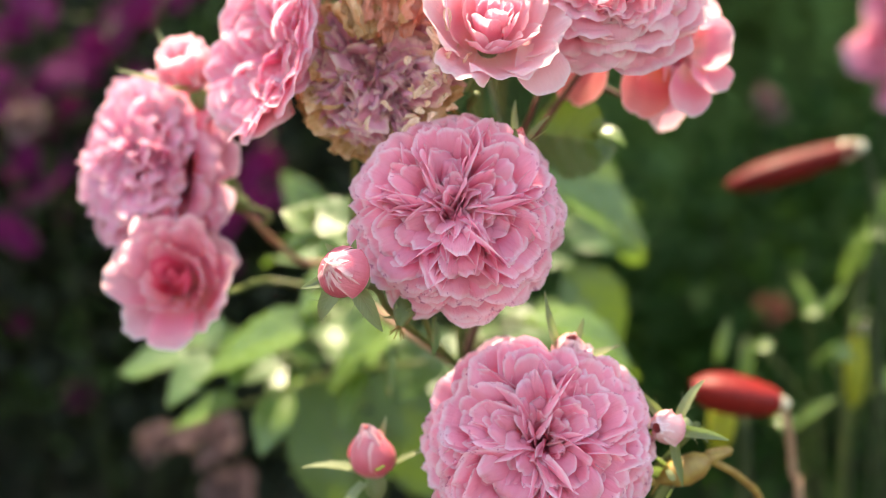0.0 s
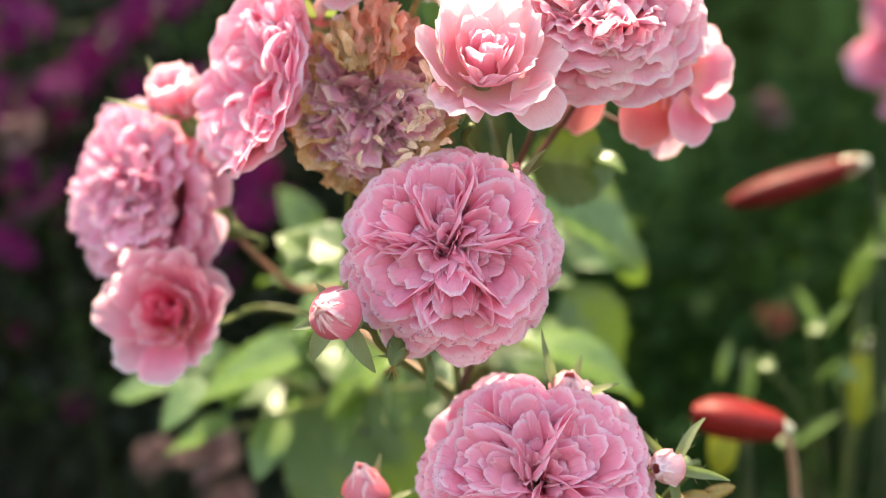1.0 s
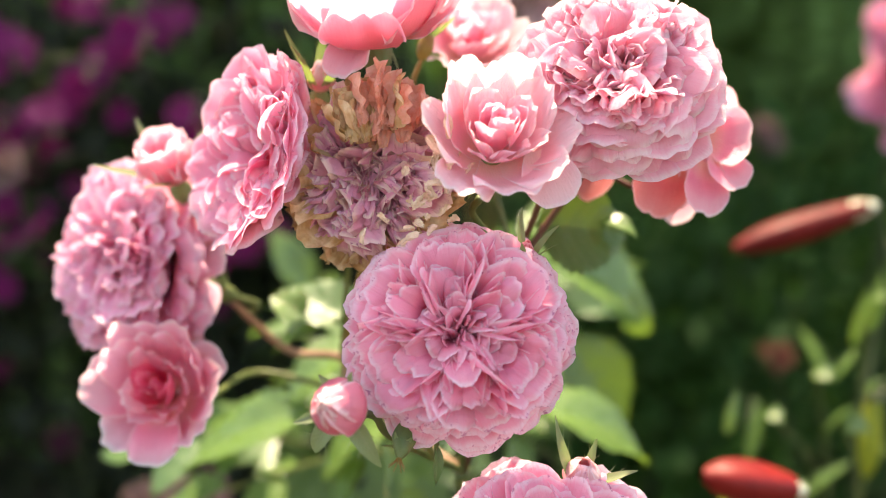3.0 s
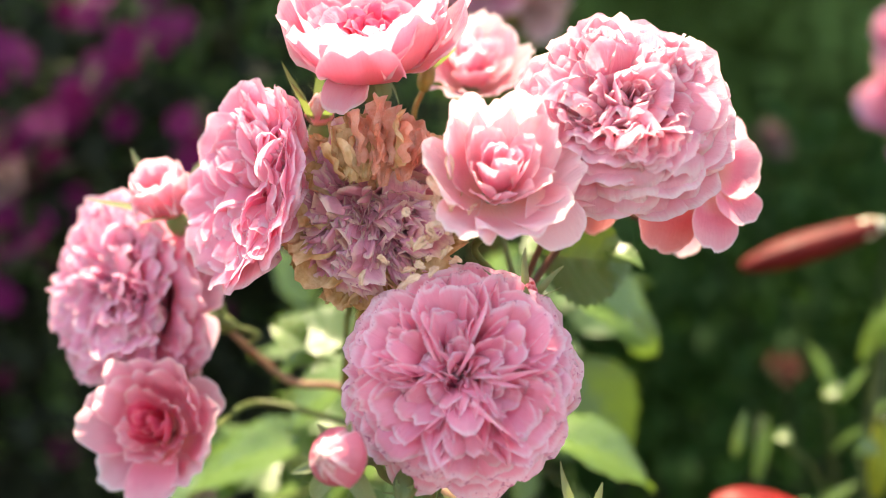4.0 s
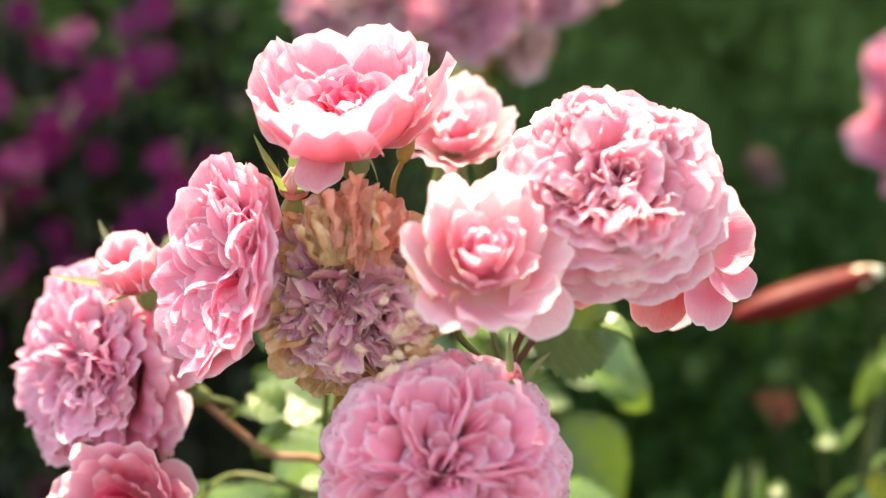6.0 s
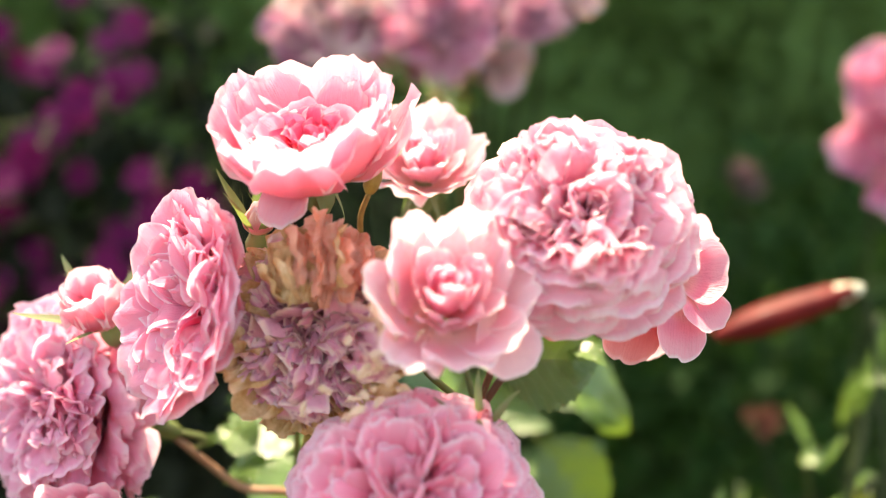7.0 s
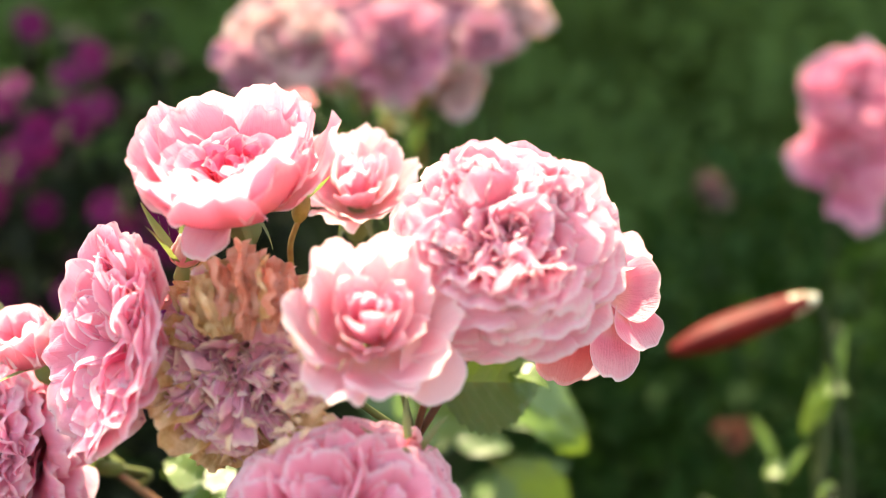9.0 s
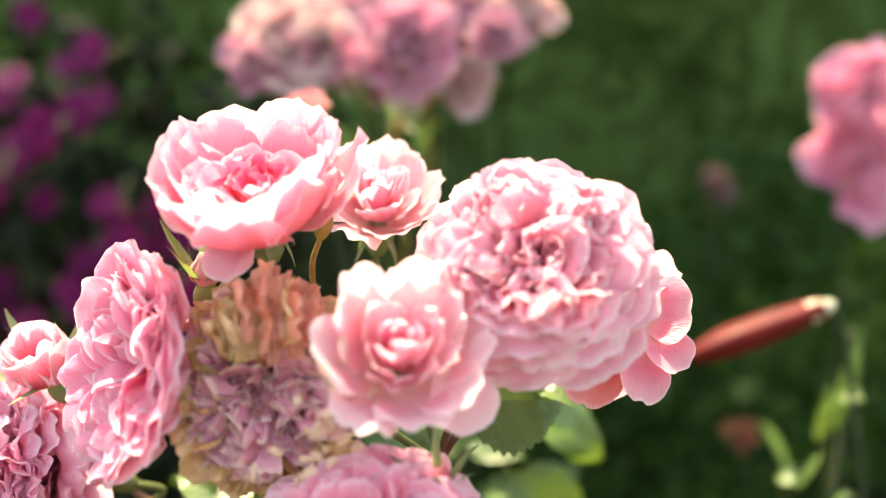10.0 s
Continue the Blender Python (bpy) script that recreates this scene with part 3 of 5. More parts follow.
def leaf_mesh(name, length, width, mat, parent=None, label="", bend=0.5, cup=0.25, teeth=11, seed=0, curl=0.12):
    """A serrated rose leaflet along +y, face up."""
    rg = np.random.default_rng(seed)
    nu, nv = 9, 2 * teeth + 3
    v = np.linspace(0, 1, nv)
    prof = np.sin(np.pi * v ** 0.82) ** 0.8 * (1 - 0.25 * v)
    prof = prof * (1 + 0.055 * (-1.0) ** np.arange(nv))
    prof[0] = prof[-1] = 0.0
    ang = bend * (v - 0.3)
    y = np.concatenate([[0], np.cumsum(np.cos(ang[:-1]) * np.diff(v))]) * length
    z = -np.concatenate([[0], np.cumsum(np.sin(ang[:-1]) * np.diff(v))]) * length
    u = np.linspace(-1, 1, nu)
    X = u[None, :] * prof[:, None] * width / 2
    ph = rg.uniform(0, 6.28, 3)
    Z = z[:, None] + cup * np.abs(X) + curl * width * 0.25 * np.sin(6 * v[:, None] + 2 * u[None, :] + ph[0]) * np.abs(u[None, :]) - 0.018 * width * np.cos(9 * np.pi * (v[:, None] - 0.35 * np.abs(u[None, :]))) * (np.abs(u[None, :]) > 0.05)
    Y = np.repeat(y[:, None], nu, 1) - 0.03 * length * np.abs(u[None, :])
    verts = np.stack([X, Y, Z], -1).reshape(-1, 3)
    U, V = np.meshgrid((u + 1) / 2, v)
    return link_mesh(name, verts, grid_faces(nu, nv), mat, parent, label, np.stack([U, V], -1).reshape(-1, 2))


def leaf_frame(base, tip, face):
    y = unit(np.subtract(tip, base))
    z = np.asarray(face, float)
    z = unit(z - y * z.dot(y))
    x = np.cross(y, z)
    return Matrix(((x[0], y[0], z[0], base[0]), (x[1], y[1], z[1], base[1]), (x[2], y[2], z[2], base[2]), (0, 0, 0, 1)))


def single_leaf(base, tip, face, wide, label, bend=0.5, cup=0.25, seed=0, mat=None, name="rose_leaf", group="rose leaves of the bush", curl=0.12):
    """A leaflet with its stalk from base to tip, as a thing."""
    ln = float(np.linalg.norm(np.subtract(tip, base)))
    ob = new(name)
    ob.empty_display_size = 0.01
    ob.matrix_world = leaf_frame(base, tip, face)
    tagged(ob, label, "leaf", group)
    blade = leaf_mesh("blade", ln, wide, mat or LEAF, ob, bend=bend, cup=cup, seed=seed, curl=curl)
    tube("midrib", [(0, -0.12 * ln, 0.0), (0, 0.0, -0.0006), (0, 0.3 * ln, -0.0004 + 0.02 * bend * ln)], (0.0009, 0.0008, 0.0004), STEM_GREEN, blade)
    return ob


def scatter_leaves(name, count, sampler, size, mat, label, category, seed, spread=0.9, aspect=0.55):
    """Many folded leaves as one mass."""
    rg = np.random.default_rng(seed)
    P = sampler(rg, count)
    d = rg.normal(size=(count, 3)); d[:, 2] -= 0.35
    d /= np.linalg.norm(d, axis=1)[:, None]
    nrm = rg.normal(size=(count, 3)) * spread; nrm[:, 2] += 0.9; nrm[:, 1] -= 0.5
    x = np.cross(d, nrm); x /= np.linalg.norm(x, axis=1)[:, None] + 1e-9
    nn = np.cross(x, d)
    L = size * rg.uniform(0.6, 1.25, count)[:, None]
    W = L * aspect * 0.5
    vs = [P, P + d * L * 0.35 + x * W, P + d * L * 0.35 - x * W, P + d * L * 0.7 + x * W * 0.8 - nn * L * 0.05, P + d * L * 0.7 - x * W * 0.8 - nn * L * 0.05, P + d * L - nn * L * 0.16,
          P + d * L * 0.35 - nn * W * 0.35, P + d * L * 0.7 - nn * (W * 0.3 + L * 0.06)]
    V = np.stack(vs, 1).reshape(-1, 3)
    tri = np.array([(0, 6, 1), (0, 2, 6), (1, 6, 7), (1, 7, 3), (6, 2, 4), (6, 4, 7), (3, 7, 5), (7, 4, 5)])
    Fc = (np.arange(count)[:, None, None] * 8 + tri[None]).reshape(-1, 3)
    ob = link_mesh(name, V, Fc, mat)
    return tagged(ob, label, category, "", "stuff")


def under(ob, parent):
    """Hang a part that was built in world places under its thing."""
    ob.parent = parent
    ob.matrix_parent_inverse = parent.matrix_basis.inverted()
    return ob


def stalk(parent, points, radii, mat, back=0.0, label=""):
    """The stalk of a bloom, from behind its hip along the points."""
    m = parent.matrix_basis
    a = m @ Vector((0, 0, -back))
    b = m @ Vector((0, 0, -back - 0.012))
    return under(tube("stalk", [tuple(a), tuple(b)] + list(points), radii, mat, None, label), parent)


def hang_petal(ob, R, mat, target, depth, width=0.35, label="", crumple=0.0, twist=0.0, curl=0.05, blunt=0.40, waist=0.22, wrap=0.35):
    """A loose reflexed petal that hangs from the base of a bloom to a place."""
    q = ob.matrix_basis.inverted() @ Vector(target)
    r, z = math.hypot(q.x, q.y) / R, q.z / R
    return petal(ob, mat, R, math.atan2(q.y, q.x), (0.06, -depth), (0.55 * r + 0.1, -depth * 0.6 + 0.4 * z), (r, z), width, wrap=wrap, rho=0.6, ruffle=0.04, curl=curl, nu=17, nv=12, label=label, ragged=0.006, frill=0.012, crumple=crumple, twist=twist, blunt=blunt, waist=waist)


def loose_petal(ob, mat, base, tip, face, half, label="", cup=0.12, bend=0.15, ruffle=0.05, crumple=0.0, tipw=1.0, seed=0):
    """A rounded petal from base to tip whose inner side looks towards face, hung under a bloom."""
    rg = np.random.default_rng(700 + seed)
    base, tip = np.asarray(base, float), np.asarray(tip, float)
    ln = float(np.linalg.norm(tip - base))
    d = unit(tip - base)
    s = unit(np.cross(d, np.asarray(face, float)))
    nn = np.cross(s, d)
    nu, nv = 19, 15
    u, v = np.meshgrid(np.sin(np.linspace(-1, 1, nu) * math.pi / 2), 1 - (1 - np.linspace(0, 1, nv)) ** 1.4)
    ve = v * (1 - 0.42 * (1 - np.sqrt(np.clip(1 - u * u, 0, 1))) - 0.05 * np.exp(-(u / 0.2) ** 2)) * (1 + 0.012 * rg.normal(size=nu)[None, :] * v ** 3)
    w = half * (0.42 + 0.58 * np.sin(np.clip(ve * 1.5, 0, 1) * math.pi / 2)) * (1 + (tipw - 1) * ve)
    ph = rg.uniform(0, 6.28, 5)
    out = cup * u * u * half - bend * ve ** 2 * ln + ruffle * half * v ** 2 * (np.sin(3.1 * u + ph[0]) + 0.6 * np.sin(7.3 * u + ph[1]) * v ** 2)
    if crumple:
        out = out + crumple * half * (np.sin(7 * u + 5 * v + ph[2]) * np.sin(8 * v - 4 * u + ph[3]) + 0.7 * np.sin(13 * u + ph[4]) * v)
        w = w * (1 + 0.5 * crumple * np.sin(9 * v + ph[2]))
    V = base + d * (ve * ln)[..., None] + s * (u * w)[..., None] + nn * out[..., None]
    uvs = np.stack([(u + 1) / 2, v], -1).reshape(-1, 2)
    return under(link_mesh("petal", V.reshape(-1, 3), grid_faces(nu, nv), mat, None, label, uvs), ob)


def spray(base, tip, face, label, seed=0, leaflets=5, size=0.04, mat=None, droop=0.25):
    """A compound rose leaf: a stalk with a leaflet at its end and pairs along it."""
    rg = np.random.default_rng(900 + seed)
    base, tip = np.asarray(base, float), np.asarray(tip, float)
    ob = new("rose_leaf")
    ob.empty_display_size = 0.01
    ob.matrix_world = leaf_frame(base, tip, face)
    tagged(ob, label, "leaf", "rose leaves of the bush")
    ln = float(np.linalg.norm(tip - base))
    tube("leaf_stalk", [(0, 0, 0), (0, ln * 0.5, 0.006), (0, ln, 0)], (0.0013, 0.0008), STEM_GREEN, ob)
    spots = [(ln, 0.0, 1.15)]
    for k in range((leaflets - 1) // 2):
        y = ln * (0.72 - 0.42 * k)
        spots += [(y, 1.15, 1.0 - 0.15 * k), (y, -1.15, 1.0 - 0.15 * k)]
    for k, (y, turn, sc) in enumerate(spots):
        lf = leaf_mesh("leaflet", size * sc, size * sc * rg.uniform(0.60, 0.72), mat or LEAF, ob, bend=rg.uniform(0.2, 0.9), cup=rg.uniform(0.05, 0.4), seed=seed * 7 + k, curl=rg.uniform(0.1, 0.35))
        lf.matrix_basis = Matrix.Translation((0, y, 0.002)) @ Euler((rg.uniform(-0.35, 0.2) - droop * 0.5, rg.uniform(-0.4, 0.4), turn + rg.uniform(-0.2, 0.2))).to_matrix().to_4x4()
    return ob


def lance(name, base, tip, face, wide, mat, label="", category="", group="", bend=0.6):
    """A long plain pointed leaf."""
    ln = float(np.linalg.norm(np.subtract(tip, base)))
    nu, nv = 5, 12
    u, v = np.meshgrid(np.linspace(-1, 1, nu), np.linspace(0, 1, nv))
    w = wide / 2 * np.sin(np.pi * np.clip(v * 0.93 + 0.06, 0, 1)) ** 0.7 * (1 - v ** 4)
    verts = np.stack([u * w, v * ln, -bend * ln * 0.35 * (v * v - v) + 0.4 * np.abs(u) * w], -1).reshape(-1, 3)
    ob = link_mesh(name, verts, grid_faces(nu, nv), mat, None, "", np.stack([(u + 1) / 2, v], -1).reshape(-1, 2))
    ob.matrix_world = leaf_frame(base, tip, face)
    return tagged(ob, label, category, group)


def lily_bud(base, tip, wide, mat, stem_points, label, group="lily buds", stem_mat=None):
    """A long ribbed lily bud on a bent stalk."""
    ln = float(np.linalg.norm(np.subtract(tip, base)))
    ob = thing("lily_bud", base, tuple(np.subtract(tip, base)), 0.3, label, "flower bud", group)
    nk = 14
    for k in range(3):
        verts, faces, uvs = [], [], []
        for j in range(nk + 1):
            v = j / nk
            r = wide / 2 * (0.55 + 0.55 * math.sin(math.pi * (0.08 + 0.80 * v))) * (1 - 0.62 * v ** 9)
            for i in range(9):
                a = k * 2.0944 + (i / 8 - 0.5) * 2.16
                rr = r * (0.93 + 0.10 * math.cos(3 * (a - k * 2.0944)))
                verts.append((rr * math.cos(a), rr * math.sin(a), v * ln))
                uvs.append((i / 8, v))
        link_mesh("tepal", verts, grid_faces(9, nk + 1), mat, ob, "", uvs)
    lathe("bud_neck", [(0.0018, -0.007), (0.0034, -0.004), (wide * 0.30, 0.001), (wide * 0.36, 0.008), (wide * 0.33, 0.013)], LILY_NECK, ob, "pale green neck")
    under(tube("stalk", [tuple(base)] + stem_points, (0.0024, 0.002, 0.002), stem_mat or STEM_DARK), ob)
    return ob

# ---- setting ----
gn = 60
gx = np.concatenate([-np.geomspace(400, 0.2, 30), np.geomspace(0.2, 400, 30)])
GV = [(x, y, 0.03 * noise.noise((x * 1.3, y * 1.3, 0)) if abs(x) < 20 and abs(y) < 20 else 0.0) for y in gx for x in gx]
tagged(link_mesh("ground", GV, grid_faces(gn, gn), SOIL), "dark dry garden soil under the shrubs", "ground", "", "structure")


def hedge_core(name, x0, x1, y0, y1, h, label, seed):
    """A lumpy dark bush body inside the leaves."""
    nu, nv = 40, 15
    verts = []
    for j in range(nv):
        a = math.pi * j / (nv - 1)
        for i in range(nu):
            x = x0 + (x1 - x0) * i / (nu - 1)
            b = 1 + 0.22 * noise.noise((x * 2.3, a * 2, seed)) + 0.1 * noise.noise((x * 7, a * 5, seed))
            y = (y0 + y1) / 2 - math.cos(a) * (y1 - y0) / 2 * b
            z = -0.05 + math.sin(a) ** 0.55 * h * b
            verts.append((x, y, z))
    ob = link_mesh(name, verts, grid_faces(nu, nv), CORE)
    return tagged(ob, label, "hedge", "", "structure")


# Upper part is out of view, added to keep sun off the shrubs.
hedge_core("backdrop_hedge", -5, 5, 2.9, 4.6, 4.8, "dark inner mass of the garden hedge, unseen height added to block sun", 3.0)


def box_sampler(x0, x1, y0, y1, z0, z1, front=1.0):
    def f(rg, n):
        y = y0 + (y1 - y0) * rg.uniform(0, 1, n) ** front
        return np.stack([rg.uniform(x0, x1, n), y, rg.uniform(z0, z1, n)], 1)
    return f


def crown_sampler(x0, x1, y0, y1, h):
    """Places over the rounded outside of the hedge."""
    def f(rg, n):
        a = rg.uniform(0.02, math.pi - 0.02, n)
        x = rg.uniform(x0, x1, n)
        b = 1.02 + rg.uniform(-0.02, 0.12, n)
        return np.stack([x, (y0 + y1) / 2 - np.cos(a) * (y1 - y0) / 2 * b, np.sin(a) ** 0.55 * h * b], 1)
    return f


def bush_sampler(cx, cy, rx, ry, h):
    """Places in the outer part of a rounded bush that stands on the ground."""
    def f(rg, n):
        d = rg.normal(size=(n, 3))
        d[:, 2] = np.abs(d[:, 2])
        d /= np.linalg.norm(d, axis=1)[:, None]
        r = rg.uniform(0.45, 1.0, n) ** 0.5
        lump = 1 + 0.16 * np.sin(5 * d[:, 0] + 3 * d[:, 2]) * np.sin(4 * d[:, 1] + 6 * d[:, 2])
        r = r * lump
        return np.stack([cx + d[:, 0] * rx * r, cy + d[:, 1] * ry * r, 0.10 + d[:, 2] ** 0.7 * (h - 0.1) * r], 1)
    return f


def shrub_stems(cx, cy, rx, ry, h, label, seed):
    """The canes that carry a bush."""
    random.seed(seed)
    ob = thing("shrub", (cx, cy, 0), (0, 0, 1), 0.0, label, "shrub")
    for k in range(9):
        a = k * 0.7 + random.uniform(-0.2, 0.2)
        r = random.uniform(0.35, 0.8)
        under(tube("stem", [(cx + 0.04 * math.cos(a), cy + 0.04 * math.sin(a), -0.02), (cx + 0.4 * r * rx * math.cos(a), cy + 0.4 * r * ry * math.sin(a), 0.45 * h), (cx + r * rx * math.cos(a), cy + r * ry * math.sin(a), 0.85 * h)],
                   (0.0045, 0.0035, 0.002), STEM_DARK, n=6, sides=6), ob)
    return ob


def lumpy(sampler):
    """Swells and hollows in the face of the hedge."""
    def f(rg, n):
        p = sampler(rg, n)
        x, z = p[:, 0], p[:, 2]
        p[:, 1] += 0.16 * np.sin(4.1 * x + 1.7 * z) * np.sin(5.3 * z + 0.9) + 0.10 * np.sin(9.7 * x - 2.0 * z + 2.0) * np.sin(8.3 * z + 4.0 * x)
        return p
    return f


scatter_leaves("hedge_leaves", 40000, box_sampler(-3.0, 3.0, 2.5, 3.0, 0.05, 4.6), 0.055, FOLIAGE, "dense green leaves on the face of the hedge", "foliage", 11)
scatter_leaves("hedge_leaves_fine", 70000, lumpy(box_sampler(-1.7, 1.7, 2.2, 2.75, 0.1, 2.1, 1.4)), 0.032, FOLIAGE, "small green leaves on the face of the hedge", "foliage", 15)
scatter_leaves("hedge_crown_leaves", 26000, crown_sampler(-5, 5, 2.9, 4.6, 4.8), 0.12, FOLIAGE, "dense green leaves over the unseen added top of the hedge", "foliage", 14)
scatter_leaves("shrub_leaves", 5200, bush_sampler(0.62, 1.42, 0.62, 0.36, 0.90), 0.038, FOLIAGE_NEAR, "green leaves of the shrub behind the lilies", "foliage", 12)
shrub_stems(0.62, 1.42, 0.62, 0.36, 0.90, "low green garden shrub with many canes", 1)
scatter_leaves("shrub_leaves_shaded", 9500, bush_sampler(-0.46, 1.40, 0.62, 0.38, 1.06), 0.040, FOLIAGE_SHADED, "leaves of the shrub with magenta flowers, darkened for shade", "foliage", 13)
shrub_stems(-0.46, 1.40, 0.62, 0.38, 1.06, "shrub bearing magenta flowers, its leaves darkened for shade", 2)

# ---- canes of the rose bush ----
JOINT = (0.0080, 0.4779, 0.8434)
FORK = (0.0290, 0.4619, 0.9364)
cane = thing("rose_cane", (0.02, 0.60, 0.0), (0, 0, 1), 0.0, "green and brown rose cane rising out of the soil", "stem")
under(tube("main_cane", [(0.02, 0.60, -0.02), (0.03, 0.58, 0.4), (0.015, 0.55, 0.75), JOINT], (0.006, 0.005, 0.004), STEM_GREEN, n=12), cane)
under(tube("side_cane", [JOINT, (0.0242, 0.4778, 0.8910), FORK, (0.0390, 0.4532, 0.9679)], (0.0022, 0.0016, 0.0011), STEM_RED), cane)
under(tube("side_cane", [JOINT, (-0.0393, 0.5134, 0.8660), (-0.0461, 0.5216, 0.8807), (-0.0685, 0.5317, 0.8803), (-0.0823, 0.5336, 0.8893), (-0.0966, 0.5272, 0.9069)], (0.0022, 0.0018, 0.0016), STEM_BROWN), cane)
under(tube("side_cane", [(-0.0393, 0.5134, 0.8660), (-0.0862, 0.5347, 0.8701), (-0.0989, 0.4848, 0.8761)], (0.0015, 0.0013), STEM_GREEN), cane)
under(tube("side_cane", [(0.0390, 0.4532, 0.9679), (0.0580, 0.4880, 0.9740), (0.0798, 0.4782, 0.9649)], (0.0013, 0.0012), STEM_RED), cane)

# ---- the rose cluster ----
r1 = rosette("rose", (0.0049, 0.3906, 0.9320), (0.000, -0.905, 0.425), 0.0426, ROSE_PINK, "full pink rose with quartered ruffled petals", n=250, width=1.0, seed=1, star=0.95, spin=0.4, hollow=0.0, dome=0.18, lay=62, chaos=1.05, ruffle=0.024, frill=0.009, curl=0.025, pages=1.15, lobe=0.5, ragged=0.010, sectors=6)
stalk(r1, [JOINT], (0.0015, 0.0014), STEM_GREEN, 0.035)
r2 = rosette("rose", (0.0350, 0.3761, 0.8490), (-0.049, -0.865, 0.50), 0.0466, ROSE_PINK, "large full pink rose beside small buds", n=240, width=1.0, heart_mat=ROSE_HEART, hollow=0.10, dome=0.28, star=1.0, seed=2, spin=1.2, lay=54, chaos=1.05, ruffle=0.028, frill=0.011, curl=0.035, heart_n=9, dent=0.29, ragged=0.010)
stalk(r2, [(0.0391, 0.4775, 0.7454), (0.015, 0.55, 0.75)], (0.0015, 0.0014), STEM_GREEN, 0.035)
r3 = rosette("rose", (0.0618, 0.4275, 1.0130), (-0.02, -0.80, 0.60), 0.0424, ROSE_SOFT, "sunlit full pink rose with loose ruffled petals", n=118, seed=3, ruffle=0.042, dome=0.36, flop=0.7, ragged=0.008, width=1.4, chaos=1.4, curl=0.065, pages=0.75, star=0.6, sectors=4, hollow=-0.02, frill=0.028, whorls=4, lay=50)
stalk(r3, [FORK], (0.0015, 0.0014), STEM_RED, 0.035)
loose_petal(r3, ROSE_CORAL, (0.0658, 0.4815, 0.9872), (0.0528, 0.4620, 0.9650), (0.1, -0.9, 0.4), 0.011, "coral petal in the shade of its rose", cup=0.3, bend=0.1, seed=61)
r4 = rosette("rose", (-0.1340, 0.4971, 0.9336), (-0.66, -0.70, 0.24), 0.0500, ROSE_FADED, "faded lilac-pink full rose turned sideways", n=230, seed=4, width=0.82, frill=0.02, pages=0.6, star=0.3, ruffle=0.045, dome=0.34, chaos=1.2, crumple=0.01, ragged=0.01, lay=46)
stalk(r4, [(-0.0966, 0.5272, 0.9069)], (0.0014, 0.0013), STEM_GREEN, 0.035)
r5 = rosette("rose", (-0.0745, 0.4372, 0.9888), (-0.75, -0.57, 0.33), 0.0395, ROSE_PINK, "pink full rose turned sideways with a deep heart", n=140, seed=15, ruffle=0.035, dome=-0.04, flop=-0.15, chaos=1.1, frill=0.014, star=0.5, hollow=0.20, heart_mat=ROSE_HEART, width=1.22, lay=50, lay_out=62)
stalk(r5, [(-0.0383, 0.4800, 0.9493), (-0.0461, 0.5216, 0.8807)], (0.0014, 0.0013), STEM_GREEN, 0.03)
r6 = rosette("wilted_rose", (-0.0266, 0.4302, 0.9800), (-0.267, -0.927, 0.263), 0.0370, ROSE_WILTED, "wilted rose with shrivelled brown-edged mauve petals", n=210, seed=6, ruffle=0.09, crumple=0.085, curl=0.13, width=0.66, longer=0.9, star=0.2, pages=1.1, whorls=2, ragged=0.012, frill=0.03, blunt=0.5, outer_mat=WITHERED, outer_from=0.80,
             group="wilted roses", flop=0.3, chaos=1.8, dome=0.30, nu=19, nv=12)
stalk(r6, [(-0.0290, 0.4685, 0.9434), (-0.0435, 0.5081, 0.8892)], (0.0018, 0.0018), HIP_TAN, 0.035)
# papery outer petals on one side, a brown roll below and dried folds over the top
for k, (a, b, h) in enumerate((((-0.0359, 0.4385, 0.9851), (-0.0500, 0.4244, 0.9911), 0.007), ((-0.0360, 0.4369, 0.9774), (-0.0535, 0.4186, 0.9781), 0.008), ((-0.0362, 0.4352, 0.9698), (-0.0547, 0.4149, 0.9656), 0.009),
                               ((-0.0323, 0.4340, 0.9639), (-0.0497, 0.4125, 0.9543), 0.008), ((-0.0265, 0.4336, 0.9619), (-0.0397, 0.4220, 0.9459), 0.007), ((-0.0146, 0.4297, 0.9628), (0.0101, 0.4151, 0.9712), 0.005),
                               ((-0.0185, 0.4293, 0.9610), (0.0043, 0.4112, 0.9628), 0.005), ((-0.0205, 0.4289, 0.9591), (-0.0079, 0.4113, 0.9533), 0.005))):
    loose_petal(r6, WITHERED, a, b, (-0.185, -0.840, 0.510), h, "papery withered brown petal", cup=0.5, bend=-0.1, ruffle=0.15, crumple=0.22, seed=k)
rgw = np.random.default_rng(77)
for k in range(20):
    x = -0.0400 + 0.0018 * k + rgw.uniform(-0.001, 0.001)
    a = (x * 0.65 - 0.008, 0.4165 + rgw.uniform(-0.003, 0.003), 0.9960 + rgw.uniform(-0.006, 0.004))
    b = (x + rgw.uniform(-0.002, 0.002), 0.4270 + rgw.uniform(-0.006, 0.006), 1.0200 - 0.9 * abs(x + 0.021) ** 1.1 + rgw.uniform(-0.008, 0.003))
    loose_petal(r6, WITHERED if k < 5 or k % 7 == 0 else WITHERED_ORANGE, a, b, (rgw.uniform(-1.6, 1.6), -1.0, rgw.uniform(-0.5, 0.9)), rgw.uniform(0.0035, 0.0072), "dried orange-brown petal fold", cup=rgw.uniform(-0.6, 0.8), bend=rgw.uniform(-0.1, 0.2), ruffle=0.35, crumple=0.30, tipw=1.1, seed=20 + k)
